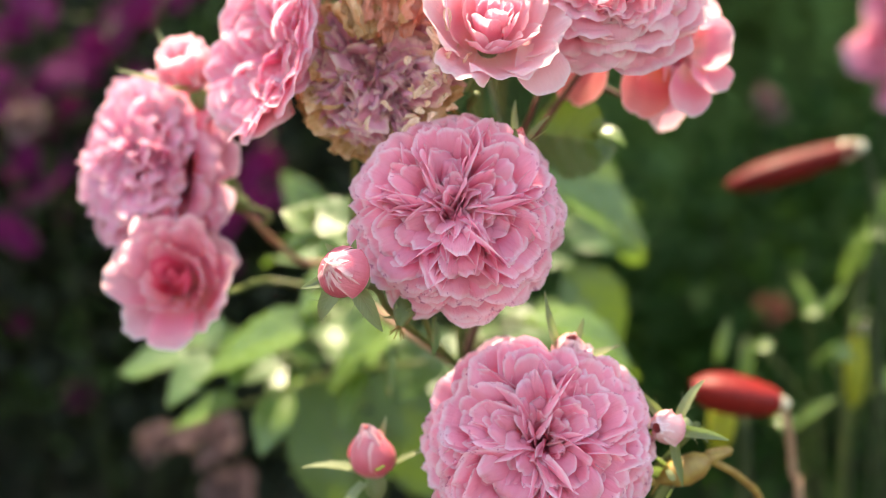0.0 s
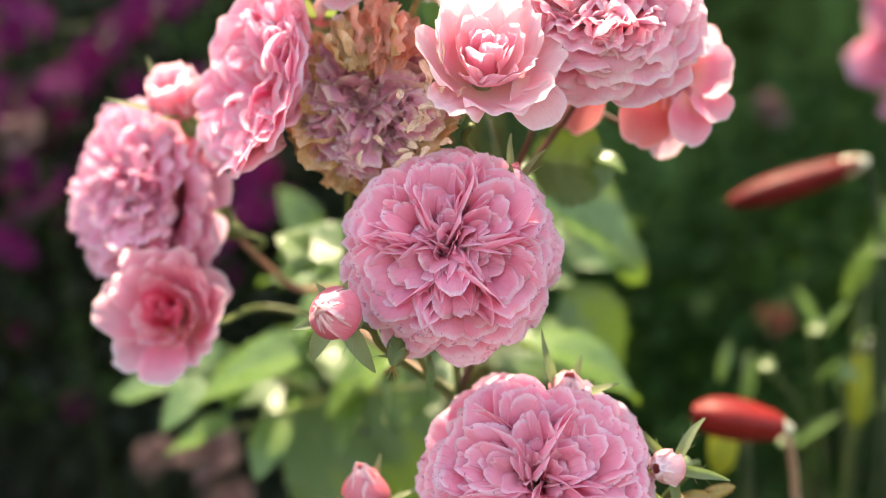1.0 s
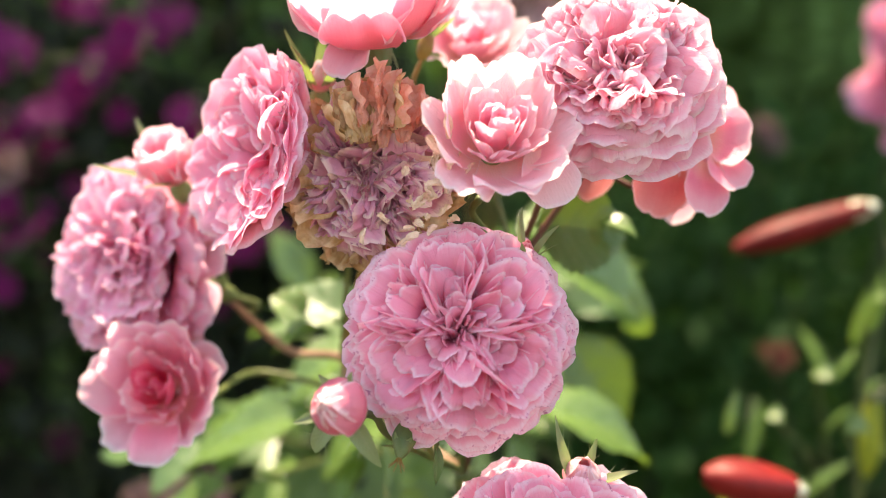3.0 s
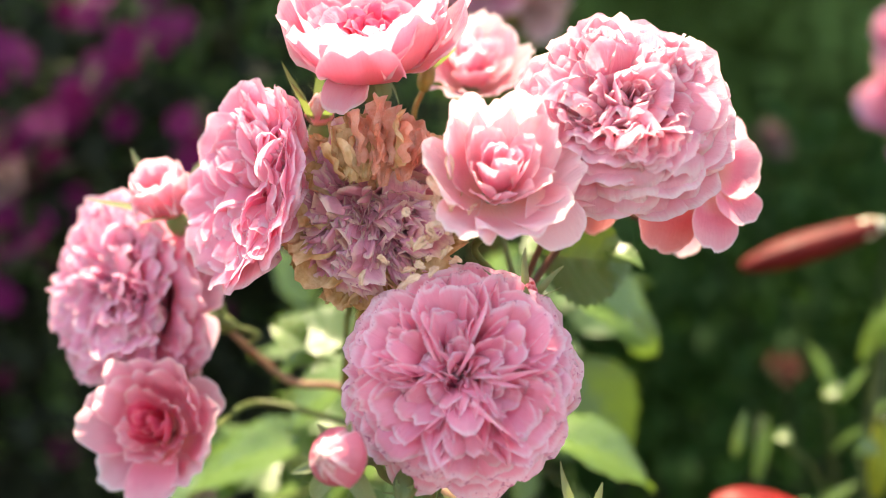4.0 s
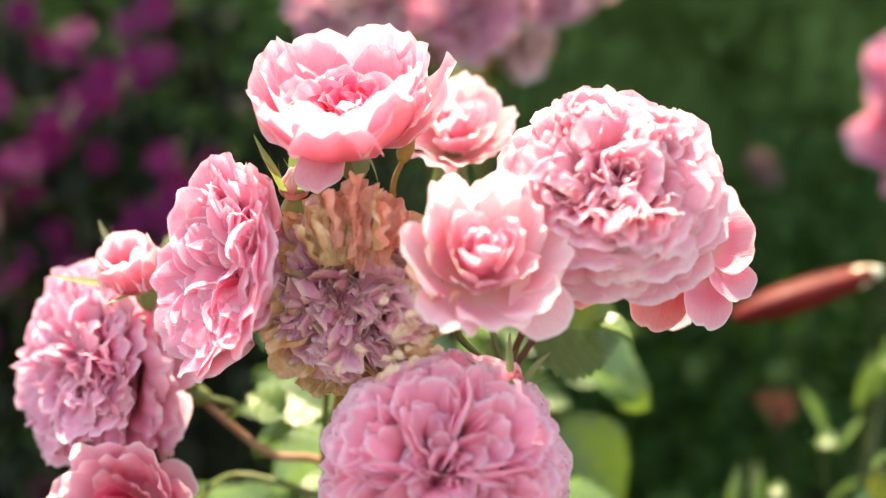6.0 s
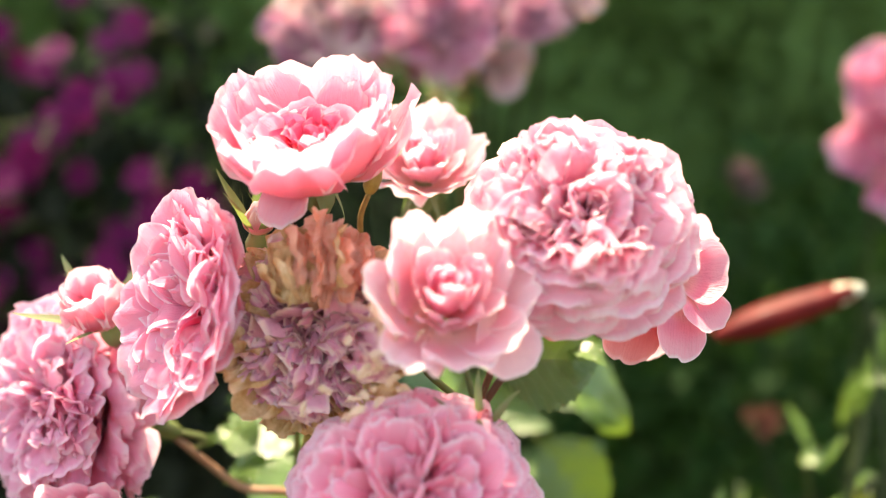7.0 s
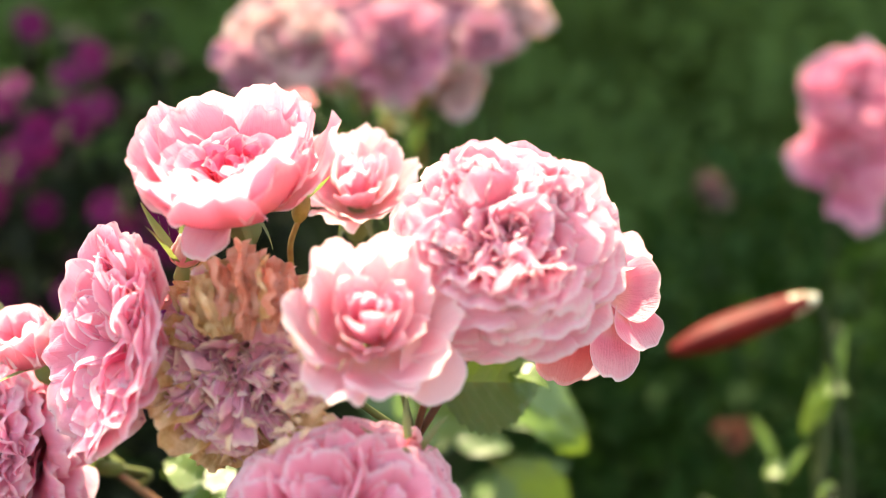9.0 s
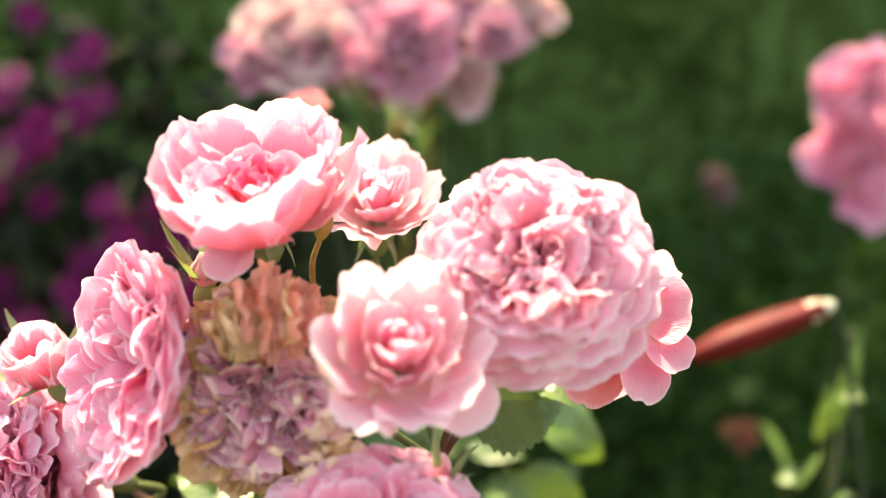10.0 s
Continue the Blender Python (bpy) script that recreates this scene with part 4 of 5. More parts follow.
# small dry scraps along one side; their pale colour stands for sun glints
for k in range(30):
    f = k / 29
    a = np.array((0.0020 - 0.014 * f + rgw.uniform(-0.004, 0.004), 0.4010 + 0.004 * f + rgw.uniform(-0.003, 0.003), 0.9920 - 0.032 * f + rgw.uniform(-0.003, 0.003)))
    a = a + rgw.normal(size=3) * (0.0045, 0.0008, 0.004) + (0.0, -0.0015, 0.0)
    b = a + rgw.normal(size=3) * 0.0030 + np.array((0.0, -0.001, 0.002))
    loose_petal(r6, WITHERED_GLINT, tuple(a), tuple(b), (rgw.uniform(-1, 0.5), -0.6, 0.8), 0.0014, "dry petal scrap, pale to stand for a glint", cup=0.6, bend=0.2, ruffle=0.4, crumple=0.3, seed=60 + k)
c1 = open_cup("rose", (0.0188, 0.3985, 1.0005), (0.14, -0.66, 0.74), 0.0226, ROSE_PALE, "pale pink open rose with white-lit petal edges", 1, ROSE_SOFT)
loose_petal(c1, ROSE_PALE, (0.0315, 0.4068, 0.9898), (0.0387, 0.3914, 0.9751), (0.098, -0.914, 0.394), 0.0102, "", seed=41)
stalk(c1, [(0.0317, 0.4473, 0.9401)], (0.0014, 0.0013), STEM_GREEN, 0.04)
c2 = cupped("rose", (-0.0263, 0.4403, 1.0513), (-0.06, -0.43, 0.90), 0.0352, ROSE_SOFT, "pale pink cup-shaped rose with a deep pink heart", seed=2, depth=0.78, rim=0.22, sink=0.26, openness=0.97, heart=0.46, mid=11, inner=24, bowl=0.92, outer=14, ruffle=0.040, fan=0.82, blunt=0.42, roll=0.05, frill=0.030, drop=0.20, heart_mat=ROSE_HEART)
hang_petal(c2, 0.0331, ROSE_SOFT, (-0.0386, 0.4323, 1.0136), 0.6, 0.30)
stalk(c2, [(-0.0168, 0.4586, 0.9931), (0.0013, 0.4702, 0.9513)], (0.0015, 0.0013), STEM_BROWN, 0.04)
c3 = open_cup("rose", (-0.1165, 0.4535, 0.8915), (-0.20, -0.86, 0.46), 0.0248, ROSE_SOFT, "small pink open rose with a dark pink heart", 3, ROSE_HEART)
stalk(c3, [(-0.0989, 0.4848, 0.8761)], (0.0013, 0.0012), STEM_GREEN, 0.025)
hang_petal(c3, 0.0278, ROSE_SOFT, (-0.0903, 0.4647, 0.9015), 0.5, 0.4)
hang_petal(c3, 0.0278, ROSE_SOFT, (-0.1171, 0.4411, 0.8629), 0.5, 0.45)
c4 = cupped("rose", (0.1022, 0.4611, 0.9806), (0.544, -0.797, -0.263), 0.0270, ROSE_SOFT, "loose pale pink rose tucked behind a fuller one", seed=4, inner=10)
for k, (a, b, h) in enumerate((((0.0875, 0.4581, 0.9811), (0.0774, 0.4416, 0.9610), 0.0112), ((0.1015, 0.4556, 0.9792), (0.0974, 0.4395, 0.9612), 0.0092), ((0.1062, 0.4582, 0.9818), (0.1108, 0.4436, 0.9705), 0.0088), ((0.1040, 0.4623, 0.9863), (0.1181, 0.4525, 0.9884), 0.0124))):
    loose_petal(c4, ROSE_CORAL if k == 0 else ROSE_SOFT, a, b, (0.144, -0.889, 0.434), h, "", cup=0.3, bend=0.05, seed=50 + k)
stalk(c4, [(0.0798, 0.4782, 0.9649)], (0.0013, 0.0012), STEM_RED, 0.03)
c5 = open_cup("rose", (0.0140, 0.5022, 1.0310), (0.10, -0.40, 0.91), 0.0212, ROSE_PALE, "small pale pink rose at the back of the cluster", 5, ROSE_SOFT)
stalk(c5, [(0.0179, 0.4969, 0.9811), FORK], (0.0013, 0.0012), STEM_GREEN, 0.025)

# ---- buds ----
b1 = bud("rose_bud", (-0.0350, 0.3652, 0.9147), (-0.351, -0.830, 0.433), 0.0108, BUD_ROSE, "plump red-pink opening bud with spread sepals", seed=1, long=0.95, loose=-0.02, n=13, sep=0.022, wide=0.2, sepals=((-2.75, 0.014, 0.7, 0.5), (-2.3, 0.021, 0.1, 1.3), (-0.95, 0.019, -0.1, 1.0), (1.2, 0.012, 0.9, 0.2), (2.2, 0.012, 0.9, 0.2)))
stalk(b1, [(-0.0182, 0.4055, 0.8875), JOINT], (0.0014, 0.0014), STEM_GREEN, 0.02)
b2 = bud("rose_bud", (-0.0284, 0.4041, 0.8328), (-0.101, -0.206, 0.973), 0.0106, BUD_ROSE, "pointed red-pink bud with spread sepals", seed=2, long=1.25, loose=0.05, sep=0.022, wide=0.12, sepals=((-2.75, 0.024, 0.55, 0.6), (0.3, 0.022, 0.7, 0.3), (-1.9, 0.024, -0.2, 0.9), (-0.7, 0.02, 0.9, 0.2), (1.6, 0.02, 1.1, 0.1)))
stalk(b2, [(-0.0216, 0.4591, 0.7552), (0.015, 0.55, 0.75)], (0.0014, 0.0014), STEM_GREEN, 0.02)
b3 = bud("rose_bud", (0.0479, 0.3981, 0.8767), (0.101, -0.542, 0.834), 0.0077, BUD_PINK, "small pale pink bud with a long upright sepal", seed=3, long=1.0, wide=0.13, sepals=((2.6, 0.030, 1.15, -0.1), (-0.3, 0.018, 0.75, 0.2), (0.9, 0.014, 1.0, 0.2), (-1.6, 0.010, 0.9, 0.1), (-2.6, 0.012, 0.6, 0.3)))
stalk(b3, [(0.0417, 0.4362, 0.8397), (0.0311, 0.4853, 0.7821)], (0.0013, 0.0013), STEM_GREEN, 0.015)
b4 = bud("rose_bud", (0.0822, 0.3824, 0.8513), (-0.614, -0.741, 0.272), 0.0075, BUD_PINK, "small pale pink bud with pointed green sepals", seed=4, long=1.1, sep=0.02, rise=0.2)
stalk(b4, [(0.0900, 0.4041, 0.8328), (0.0782, 0.4459, 0.7891)], (0.0013, 0.0013), STEM_GREEN, 0.015)
b5 = bud("rose_bud", (0.0278, 0.4046, 0.9554), (0.207, -0.335, 0.919), 0.0036, BUD_RED, "tiny red bud with long green sepals", seed=5, long=1.3, sep=0.013, rise=0.9, droop=0.2)
stalk(b5, [(0.0316, 0.4344, 0.9275), FORK], (0.001, 0.001), STEM_GREEN, 0.012)
b6 = bud("rose_bud", (-0.1109, 0.4808, 0.9774), (-0.212, -0.468, 0.858), 0.0105, ROSE_SOFT, "pale pink opening bud with upright green sepals", seed=6, long=1.15, sep=0.026, rise=0.8, droop=0.1, loose=0.75, n=16)
stalk(b6, [(-0.1042, 0.5168, 0.9303), (-0.0966, 0.5272, 0.9069)], (0.0013, 0.0013), STEM_GREEN, 0.02)
b7 = bud("rose_bud", (-0.0457, 0.4575, 1.0123), (0.105, -0.340, 0.934), 0.0061, BUD_PINK, "small pink bud with tall green sepals", seed=7, long=1.2, sep=0.024, rise=1.3, droop=0.1)
stalk(b7, [(-0.0413, 0.4766, 0.9815), (-0.0383, 0.4800, 0.9493)], (0.0012, 0.0012), STEM_GREEN, 0.015)


def spent_calyx(place, axis, size, mat, label, sep_len, rise, seed, points):
    """A hip left after the petals fell, with its sepals."""
    random.seed(seed)
    ob = thing("rose_hip", place, axis, 0.2 * seed, label, "rose hip", "rose hips")
    lathe("hip", [(0.0006, -1.5 * size), (0.35 * size, -1.4 * size), (0.62 * size, -0.9 * size), (0.72 * size, -0.2 * size), (0.55 * size, 0.5 * size), (0.28 * size, 1.0 * size), (0.05 * size, 1.3 * size)], mat, ob, wobble=0.04)
    for k in range(5):
        sepal(ob, SEPAL, sep_len * random.uniform(0.7, 1.2), sep_len * 0.15, k * 1.2566, rise + random.uniform(-0.4, 0.4), random.uniform(-0.5, 0.6), 0.3 * size, 0.4 * size)
    for k in range(9):
        a = k * 2.4
        tube("stamen", [(0, 0, 0.9 * size), (0.25 * size * math.cos(a), 0.25 * size * math.sin(a), 1.5 * size), (0.5 * size * math.cos(a), 0.5 * size * math.sin(a), 1.8 * size)], (0.0003, 0.0002), HIP_TAN, ob, n=2, sides=4)
    stalk(ob, points, (0.22 * size, 0.0014), mat, 1.3 * size)
    return ob


spent_calyx((-0.1026, 0.5253, 0.9124), (-0.852, -0.318, 0.416), 0.0065, STEM_GREEN, "spent pale green calyx with starry sepals", 0.018, 0.2, 1, [(-0.0889, 0.5308, 0.8998)])
spent_calyx((-0.0056, 0.4703, 1.0242), (0.309, -0.009, 0.951), 0.0046, HIP_TAN, "brown-green pointed hip on a thin stalk", 0.012, 1.25, 2, [(-0.0090, 0.4760, 0.9850), (0.0060, 0.4816, 0.9572)])
spent_calyx((0.0922, 0.3978, 0.8272), (-0.905, -0.358, -0.232), 0.0085, HIP_TAN, "tan spent hip on an arching green stalk", 0.016, 0.8, 3, [(0.1033, 0.4037, 0.8310), (0.1193, 0.4113, 0.8189), (0.1342, 0.4273, 0.7979), (0.1510, 0.4564, 0.7426)])
spent_calyx((-0.0142, 0.3865, 0.8945), (-0.212, -0.776, -0.594), 0.006, STEM_GREEN, "small green hip under a pink rose", 0.005, -0.4, 4, [(-0.0054, 0.4234, 0.8755), JOINT])
spent_calyx((-0.0865, 0.4852, 0.9982), (-0.218, -0.245, 0.945), 0.005, STEM_GREEN, "small green hip between two roses", 0.007, 0.6, 5, [(-0.0857, 0.5033, 0.9628)])

# ---- rose leaves ----
single_leaf((0.0580, 0.6364, 0.9157), (0.1286, 0.6394, 0.8575), (0.246, -0.715, 0.654), 0.060, "large bright green rose leaf with serrated edge", bend=0.7, seed=1, mat=LEAF_YOUNG, curl=0.5, cup=0.35)
single_leaf((0.0407, 0.4901, 0.9490), (0.0835, 0.5010, 0.9420), (0.100, -0.92, 0.36), 0.046, "dark olive green rose leaf in shade", bend=0.5, seed=2, mat=LEAF_SHADED)
single_leaf((0.0685, 0.5001, 0.9480), (0.0843, 0.4893, 0.9453), (0.105, -0.340, 0.934), 0.012, "small curled green rose leaf", bend=1.2, seed=3, mat=LEAF_YOUNG)
single_leaf((0.0436, 0.5593, 0.8417), (0.1163, 0.5735, 0.8120), (0.000, -0.317, 0.949), 0.044, "pale glossy green rose leaf with curled edge", bend=0.8, seed=4, mat=LEAF_YOUNG, curl=0.3)
single_leaf((-0.0693, 0.5783, 0.8347), (-0.1571, 0.6001, 0.7931), (-0.104, -0.446, 0.889), 0.040, "broad sunlit green rose leaf", bend=0.6, seed=5, mat=LEAF_YOUNG, curl=0.25)
single_leaf((-0.0380, 0.5389, 0.8901), (-0.0820, 0.5631, 0.9076), (-0.104, -0.446, 0.889), 0.032, "green rose leaf behind the buds", bend=0.6, seed=6)
single_leaf((-0.0410, 0.5507, 0.8972), (-0.0864, 0.5472, 0.8809), (-0.101, -0.315, 0.944), 0.030, "bright green rose leaf arching sideways", bend=0.9, seed=7, mat=LEAF_YOUNG)
single_leaf((-0.0445, 0.5850, 0.8665), (-0.0847, 0.5792, 0.8393), (-0.101, -0.315, 0.944), 0.040, "pale sunlit rose leaf under the bud", bend=0.7, seed=8, mat=LEAF_YOUNG)
single_leaf((-0.0198, 0.5786, 0.8362), (-0.0704, 0.5804, 0.7966), (0.000, -0.317, 0.949), 0.045, "glossy green rose leaf below the bud", bend=0.7, seed=9, mat=LEAF_YOUNG)
single_leaf((0.0051, 0.5966, 0.8245), (-0.0291, 0.5690, 0.7909), (0.000, -0.383, 0.924), 0.040, "green rose leaf under the full rose", bend=0.8, seed=10)
single_leaf((0.0735, 0.6428, 0.8498), (0.1142, 0.6506, 0.7904), (0.000, -0.738, 0.675), 0.050, "dark green rose leaf in half shade", bend=0.4, seed=11, mat=LEAF_SHADED)
single_leaf((-0.0252, 0.4948, 0.8266), (-0.0262, 0.5094, 0.8473), (0.896, -0.348, 0.277), 0.008, "narrow upright green leaf", bend=0.2, seed=12)
single_leaf((-0.0030, 0.3954, 0.8881), (-0.0034, 0.3925, 0.8747), (0.742, -0.578, 0.340), 0.006, "narrow hanging green leaf under the rose", bend=0.2, seed=13)
single_leaf((-0.0651, 0.5402, 0.8960), (-0.0815, 0.5424, 0.9063), (-0.212, -0.468, 0.858), 0.022, "small bright green rose leaf", bend=0.6, seed=14, mat=LEAF_YOUNG)
# Two added leaves; their dark green stands for shaded depth in the bush.
single_leaf((-0.0471, 0.6174, 0.706), (-0.0947, 0.6377, 0.8026), (0.15, -0.94, 0.30), 0.062, "broad rose leaf low in the bush, green darkened for shade", bend=0.5, seed=41, mat=LEAF_SHADED, curl=0.3)
single_leaf((0.004, 0.638, 0.7073), (-0.0443, 0.6471, 0.7995), (-0.10, -0.92, 0.36), 0.058, "broad rose leaf low in the bush, green darkened for shade", bend=0.5, seed=42, mat=LEAF_SHADED, curl=0.3)
SPRAYS = [((-0.0074, 0.5741, 0.8151), (-0.1201, 0.6069, 0.7769)), ((0.0156, 0.6329, 0.8032), (0.0635, 0.6758, 0.8125)),
          ((-0.0014, 0.6372, 0.8232), (-0.0785, 0.6630, 0.8487)), ((0.0238, 0.6728, 0.7984), (0.0987, 0.6797, 0.7345)), 
          ((0.0346, 0.6818, 0.8407), (0.0976, 0.7287, 0.8689)), ((0.0130, 0.6533, 0.7066), (0.0996, 0.6458, 0.6713)), ((0.0258, 0.6471, 0.8698), (0.0497, 0.6555, 0.9097))]
SPRAYS += [((-0.0844, 0.5952, 0.8183), (-0.1497, 0.6124, 0.8027)), ((-0.0830, 0.6308, 0.7932), (-0.1346, 0.6536, 0.8041)), ((-0.0168, 0.7096, 0.7794), (-0.0721, 0.7337, 0.7964)), ((0.0442, 0.7081, 0.7719), (0.0885, 0.7337, 0.7964)), ((-0.0094, 0.7174, 0.7198), (-0.0579, 0.7447, 0.7517)), ((-0.0320, 0.7017, 0.7421), (-0.1159, 0.7081, 0.7719)), ((0.0305, 0.7363, 0.7124), (-0.0099, 0.7655, 0.7534)),
           ((0.0454, 0.7370, 0.8117), (0.0145, 0.7630, 0.8382)), ((-0.0498, 0.7530, 0.7910), (-0.0900, 0.7664, 0.8539)),]
for k, (a, b) in enumerate(SPRAYS):
    spray(a, b, (0.000, -0.317, 0.949), "compound green rose leaf with five serrated leaflets", seed=k, size=0.042, mat=LEAF_YOUNG if k % 3 == 0 else LEAF)

# ---- lilies beside the roses ----
lily_bud((0.2607, 0.6931, 0.9182), (0.1807, 0.6930, 0.8936), 0.018, LILY_DARK, [(0.2709, 0.6964, 0.9095), (0.2803, 0.6961, 0.8599), (0.2863, 0.6860, 0.7161), (0.30, 0.72, -0.01)], "long dark red lily bud on a bent stalk")
lily_bud((0.1766, 0.5505, 0.8002), (0.1298, 0.5474, 0.8097), 0.021, LILY_RED, [(0.1827, 0.5538, 0.7917), (0.1879, 0.5525, 0.7616), (0.1920, 0.5445, 0.6759), (0.22, 0.62, -0.01)], "bright red lily bud on a bent reddish stalk", stem_mat=STEM_BROWN)
lily_bud((0.2655, 0.6735, 0.8019), (0.2612, 0.6638, 0.7560), 0.013, LILY_GREEN, [(0.2550, 0.6420, 0.8218), (0.2628, 0.6439, 0.8070), (0.2724, 0.6336, 0.6621), (0.28, 0.69, -0.01)], "hanging yellow-green lily bud")
lily_bud((0.1601, 0.5892, 0.7901), (0.1553, 0.5826, 0.7589), 0.015, LILY_GREEN, [(0.1630, 0.5950, 0.7932), (0.1675, 0.5974, 0.7804), (0.1768, 0.5877, 0.6866), (0.2, 0.66, -0.01)], "small yellow-green hanging lily bud")
lily = thing("lily_plant", (0.33, 0.76, 0.0), (0, 0, 1), 0.0, "bright green lily stems with narrow leaves", "lily plant")
LSTEM = [(0.33, 0.76, -0.01), (0.325, 0.755, 0.45), (0.2765, 0.7174, 0.7198), (0.2922, 0.7386, 0.8194), (0.3079, 0.7623, 0.8830)]
under(tube("stem", LSTEM, (0.004, 0.003, 0.002), STEM_DARK, n=10), lily)
under(tube("stem", [(0.24, 0.77, -0.01), (0.235, 0.765, 0.45), (0.2060, 0.7174, 0.7198), (0.2155, 0.7497, 0.7753)], (0.004, 0.003, 0.002), STEM_DARK, n=10), lily)
for k, (a, b, w) in enumerate((((0.2800, 0.7209, 0.8323), (0.3023, 0.7338, 0.8932), 0.018), ((0.2766, 0.7384, 0.8184), (0.2853, 0.7370, 0.8600), 0.014), ((0.2471, 0.6951, 0.8071), (0.2657, 0.6997, 0.8289), 0.010),
                               ((0.2468, 0.6977, 0.7713), (0.2620, 0.6824, 0.7955), 0.012), ((0.2694, 0.7133, 0.8449), (0.2879, 0.7074, 0.8652), 0.012), ((0.1703, 0.6506, 0.7904), (0.1773, 0.6565, 0.8178), 0.012),
                               ((0.2033, 0.7128, 0.7461), (0.2138, 0.7313, 0.7849), 0.014), ((0.2381, 0.7080, 0.7235), (0.2692, 0.7033, 0.7495), 0.014),
                               ((0.2705, 0.7723, 0.7857), (0.2603, 0.7987, 0.8134), 0.014), ((0.3039, 0.7413, 0.7360), (0.3196, 0.7272, 0.7658), 0.014))):
    under(lance("leaf", a, b, (0.102, -0.381, 0.919), w * 0.62, LIME if k % 2 == 0 else LEAF_YOUNG), lily)

# small glossy leaves that catch the sun
for k, (p, ln) in enumerate((((0.2582, 0.6654, 0.8117), 0.017), ((0.2404, 0.6514, 0.7938), 0.022), ((0.2768, 0.7063, 0.8597), 0.022), ((0.2475, 0.7249, 0.8029), 0.020), ((0.2006, 0.672, 0.7948), 0.016), ((0.2950, 0.7150, 0.7560), 0.020), ((0.2250, 0.70, 0.7350), 0.018))):
    q = (p[0] + 0.5 * ln, p[1] - 0.55 * ln, p[2] + (0.1 - 0.05 * k) * ln)
    under(lance("leaf", p, q, (-0.42, -0.39, 0.82), ln * 0.75, LEAF_GLOSS, bend=1.2), lily)
    under(tube("leaf_stalk", [p, (p[0] * 0.5 + 0.14, p[1] + 0.02, p[2] - 0.05), (p[0] * 0.4 + 0.185, 0.745, 0.60)], (0.0008, 0.0010), STEM_GREEN, n=4, sides=5), lily)

# ---- roses farther back ----
FAR = [((-0.0475, 0.8369, 1.0896), (-0.206, -0.844, 0.496), 0.0355, ROSE_WHITE, "pale cream-pink rose of the far cluster"), ((-0.0027, 0.8597, 1.1004), (0.000, -0.809, 0.587), 0.0365, ROSE_FAR, "dusty pink rose of the far cluster"),
       ((0.0337, 0.8341, 1.0763), (0.100, -0.973, 0.207), 0.0329, ROSE_FAR, "dusty mauve-pink rose of the far cluster"), ((0.0784, 0.8682, 1.0926), (0.206, -0.844, 0.496), 0.0331, ROSE_FAR, "dusty pink rose of the far cluster"),
       ((0.1214, 0.8797, 1.0983), (0.342, -0.844, 0.412), 0.0244, ROSE_WHITE, "whitish pink rose of the far cluster"), ((0.0721, 0.8573, 1.0413), (0.108, -0.873, -0.476), 0.0194, ROSE_WHITE, "drooping whitish rose of the far cluster"),
       ((-0.0709, 0.8325, 1.0689), (-0.314, -0.901, 0.299), 0.0224, ROSE_FAR, "small dusty pink rose of the far cluster"), ((-0.0250, 0.6861, 1.0535), (-0.105, -0.340, 0.934), 0.0121, ROSE_CORAL, "small salmon pink rose behind the cluster"),
       ((0.3975, 0.9461, 1.0260), (-0.206, -0.844, 0.496), 0.0427, ROSE_DEEP, "soft pink rose beside the lilies"), ((0.3893, 0.9342, 0.9699), (-0.316, -0.928, 0.197), 0.0435, ROSE_DEEP, "soft pink rose hanging beside the lilies"),
       ((0.4449, 0.9572, 0.9823), (0.212, -0.889, 0.406), 0.0446, ROSE_DEEP, "soft pink rose beside the lilies"), ((0.3734, 1.2569, 0.9012), (0.212, -0.889, 0.406), 0.0206, ROSE_SHADED, "small pink rose with petals dimmed for shade"),
       ((-0.1943, 0.8486, 0.6636), (0.000, -0.719, 0.695), 0.0204, ROSE_SHADED, "low pink rose with petals dimmed for shade"), ((-0.2427, 0.8665, 0.6515), (0.000, -0.719, 0.695), 0.0171, ROSE_SHADED, "low pale rose with petals dimmed for shade"),
       ((-0.1781, 0.8399, 0.6228), (0.000, -0.719, 0.695), 0.0209, ROSE_SHADED, "low pink rose with petals dimmed for shade"), ((-0.3662, 0.9530, 0.9141), (0.105, -0.857, 0.504), 0.0166, ROSE_SHADED, "small pink rose among magenta flowers"), ((0.2879, 0.9187, 0.7527), (0.105, -0.857, 0.504), 0.0127, ROSE_BROWN, "brownish red rose deep in the shrubs")]
FAR += [((-0.0676, 0.8600, 1.1018), (-0.303, -0.685, 0.662), 0.0200, ROSE_WHITE, "small cream rose of the far cluster"), ((-0.0220, 0.8230, 1.0721), (-0.110, -0.989, 0.098), 0.0203, ROSE_FAR, "small dusty pink rose of the far cluster"),
        ((0.0084, 0.8519, 1.0641), (0.110, -0.943, 0.313), 0.0230, ROSE_FAR, "dusty pink rose of the far cluster"), ((0.0554, 0.8717, 1.0609), (0.212, -0.977, -0.009), 0.0189, ROSE_SOFT, "small soft pink rose of the far cluster"),
        ((0.0982, 0.8554, 1.0802), (0.216, -0.927, 0.307), 0.0192, ROSE_FAR, "small dusty pink rose of the far cluster"), ((-0.0235, 0.8181, 1.0974), (-0.207, -0.704, 0.680), 0.0167, ROSE_WHITE, "small cream rose of the far cluster"),
        ((-0.0053, 0.8868, 1.1318), (0.000, -0.719, 0.695), 0.0355, ROSE_FAR, "dusty pink rose of the far cluster"), ((0.0693, 0.8852, 1.1243), (0.105, -0.715, 0.691), 0.0315, ROSE_FAR, "dusty pink rose of the far cluster")]
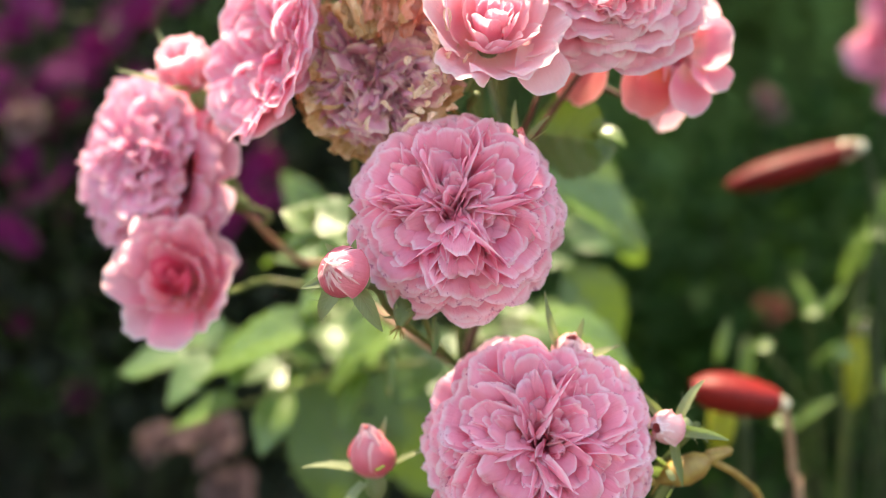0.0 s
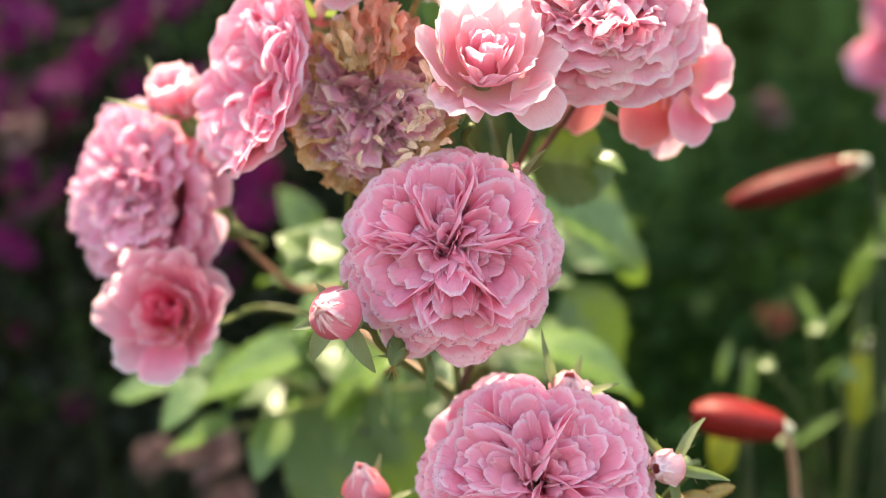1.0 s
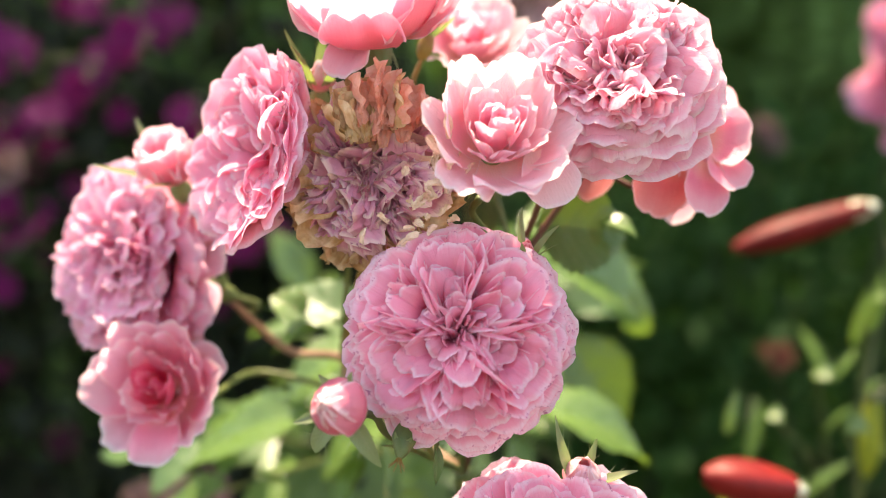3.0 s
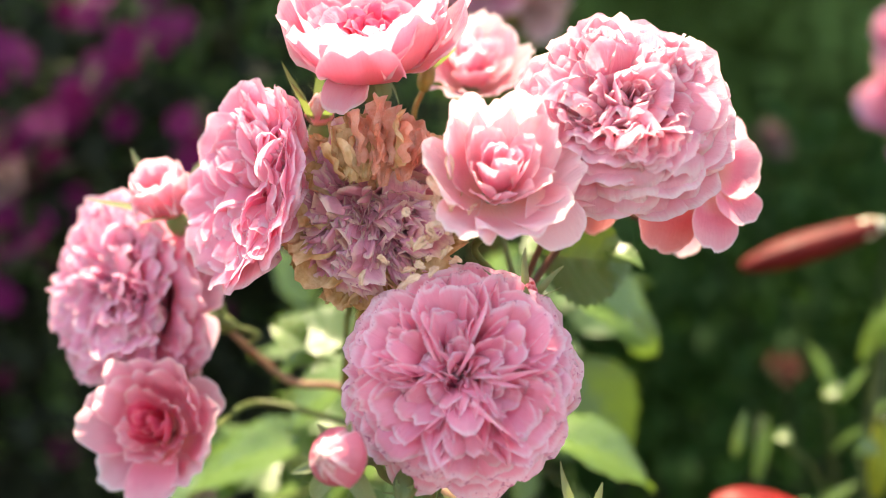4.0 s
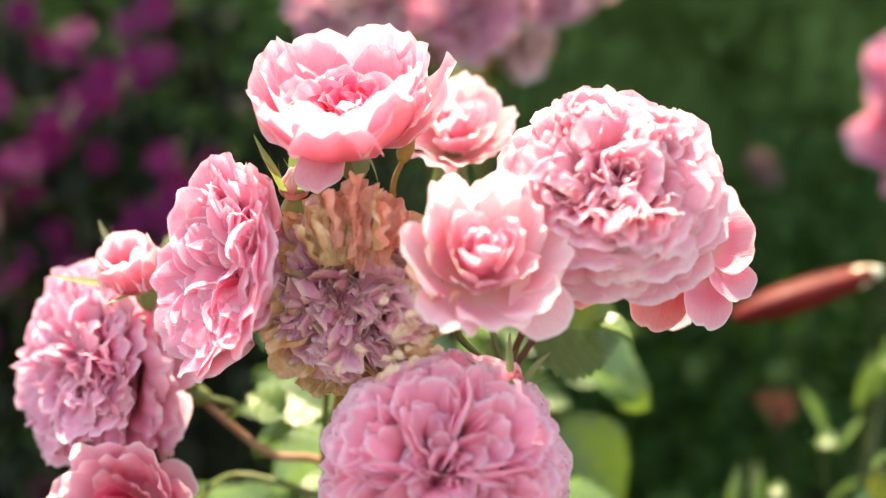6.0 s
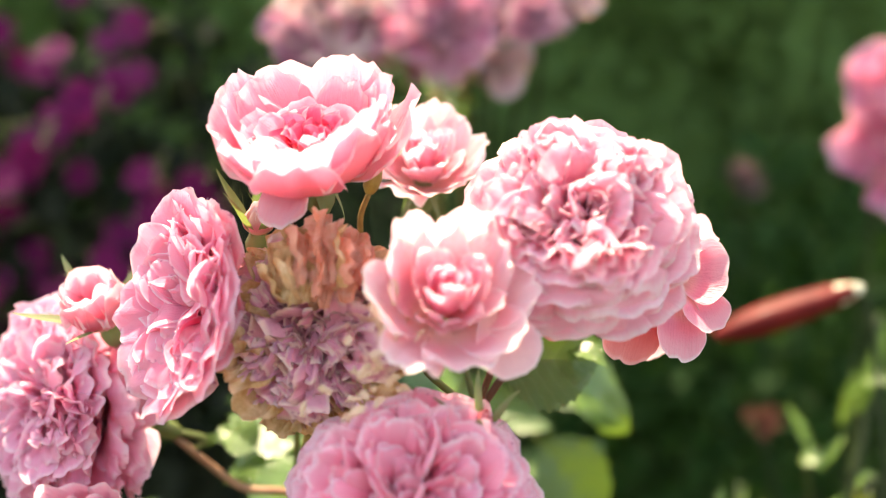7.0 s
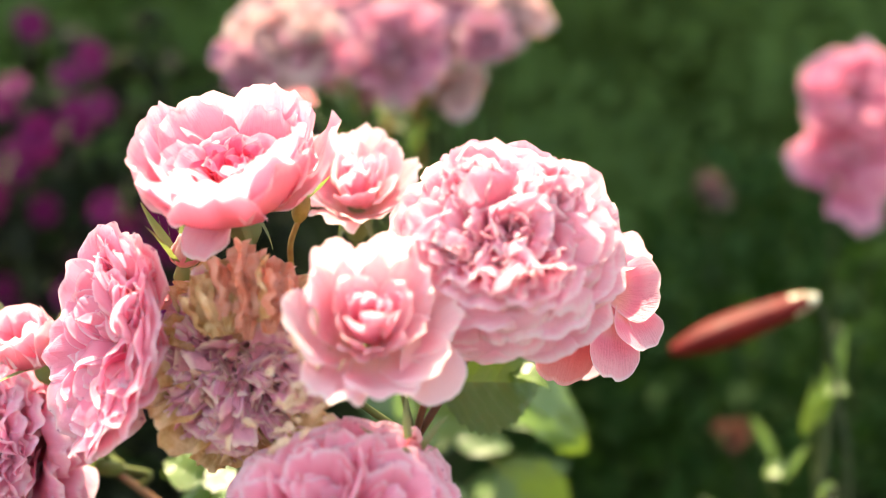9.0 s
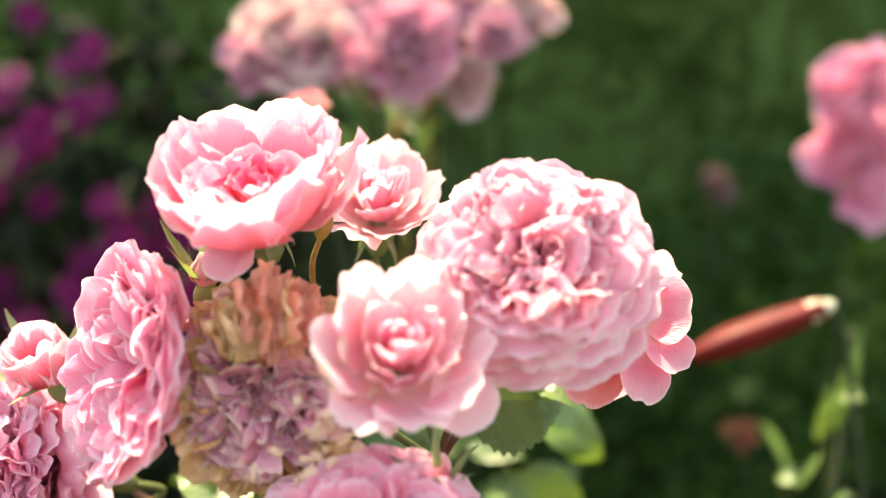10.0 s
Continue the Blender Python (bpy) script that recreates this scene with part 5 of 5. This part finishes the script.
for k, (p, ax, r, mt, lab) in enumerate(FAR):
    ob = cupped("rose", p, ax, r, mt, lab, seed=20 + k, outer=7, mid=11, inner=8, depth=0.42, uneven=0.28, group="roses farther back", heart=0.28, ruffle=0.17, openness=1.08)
    if k == 5:
        ob_white = ob
    bx = min((0.03, 0.46, -0.36), key=lambda q: abs(q - p[0]))
    stalk(ob, [(p[0] * 0.85 + bx * 0.15, p[1] + 0.06, p[2] - 0.07), (p[0] * 0.4 + bx * 0.6, p[1] + 0.16, p[2] * 0.55), (bx, 1.12, -0.01)], (0.0014, 0.0016, 0.002), STEM_DARK, 0.7 * r)

for k, (p, ax) in enumerate((((0.0022, 0.8311, 1.0421), (-0.3, -0.5, 0.6)), ((0.0241, 0.8068, 1.0256), (0.2, -0.6, 0.5)), ((0.0487, 0.8505, 1.0444), (0.3, -0.4, 0.7)))):
    spent_calyx(p, ax, 0.0075, HIP_TAN if k else STEM_GREEN, "green-brown spent hip under the far roses", 0.018, 0.7, 11 + k, [(p[0] * 0.9 + 0.003, p[1] + 0.03, p[2] - 0.05), (0.03, 0.99, 0.55)])
for k, (a, b) in enumerate((((0.0198, 0.83, 0.99), (0.0198, 0.8048, 1.0199)), ((0.0050, 0.84, 0.99), (-0.0180, 0.8292, 1.0299)), ((0.0380, 0.87, 1.00), (0.0560, 0.8675, 1.0275)))):
    single_leaf(a, b, (-0.42, -0.39, 0.82), 0.024, "yellow-green young leaf under the far roses", bend=0.7, seed=31 + k, mat=LIME)
for tip in ((0.0790, 0.8494, 1.0250), (0.0660, 0.8450, 1.0310)):
    hang_petal(ob_white, 0.0194, ROSE_WHITE, tip, 0.42, 0.75)

# ---- magenta flowers ----
rgm = np.random.default_rng(31)


def magenta_flower(p, ax, R, seed):
    global RNG
    RNG = np.random.default_rng(seed)
    ob = thing("magenta_flower", p, ax, seed * 0.7, "small magenta five-petalled flower, darkened for shade", "flower", "magenta flowers")
    for k in range(5):
        petal(ob, MAGENTA_SHADED, R, k * 1.2566, (0.03, -0.25), (0.35, 0.05), (1.0, -0.05 + 0.08 * (k % 2)), 0.62, wrap=0.2, rho=1.0, ruffle=0.06, nu=7, nv=6)
    lathe("eye", [(0.02 * R, -0.2 * R), (0.12 * R, -0.1 * R), (0.10 * R, 0.06 * R), (0.01 * R, 0.1 * R)], MAGENTA_SHADED, ob, sides=6)
    tube("stalk", [(0, 0, -0.2 * R), (0, 0.1 * R, -1.5 * R), (0.2 * R, 0.8 * R, -3.0 * R)], (0.0012, 0.0012), STEM_GREEN, ob, n=3, sides=5)
    return ob


blooms = [magenta_flower((0, 0, 0), (0, 0, 1), 0.0165, s) for s in (1, 2, 3)]
spots = []
heads = [(-0.52, 0.98), (-0.42, 0.93), (-0.33, 0.99), (-0.47, 0.86), (-0.36, 0.84), (-0.24, 0.88), (-0.56, 0.90), (-0.27, 1.04), (-0.50, 1.05), (-0.20, 0.82), (-0.52, 0.72), (-0.42, 0.66)]
for hx, hz in heads:
    for j in range(14 if hz > 0.8 else 4):
        spots.append((hx * 1.08 + rgm.normal() * 0.042, 1.14 + rgm.uniform(-0.09, 0.08), hz + rgm.normal() * 0.034))
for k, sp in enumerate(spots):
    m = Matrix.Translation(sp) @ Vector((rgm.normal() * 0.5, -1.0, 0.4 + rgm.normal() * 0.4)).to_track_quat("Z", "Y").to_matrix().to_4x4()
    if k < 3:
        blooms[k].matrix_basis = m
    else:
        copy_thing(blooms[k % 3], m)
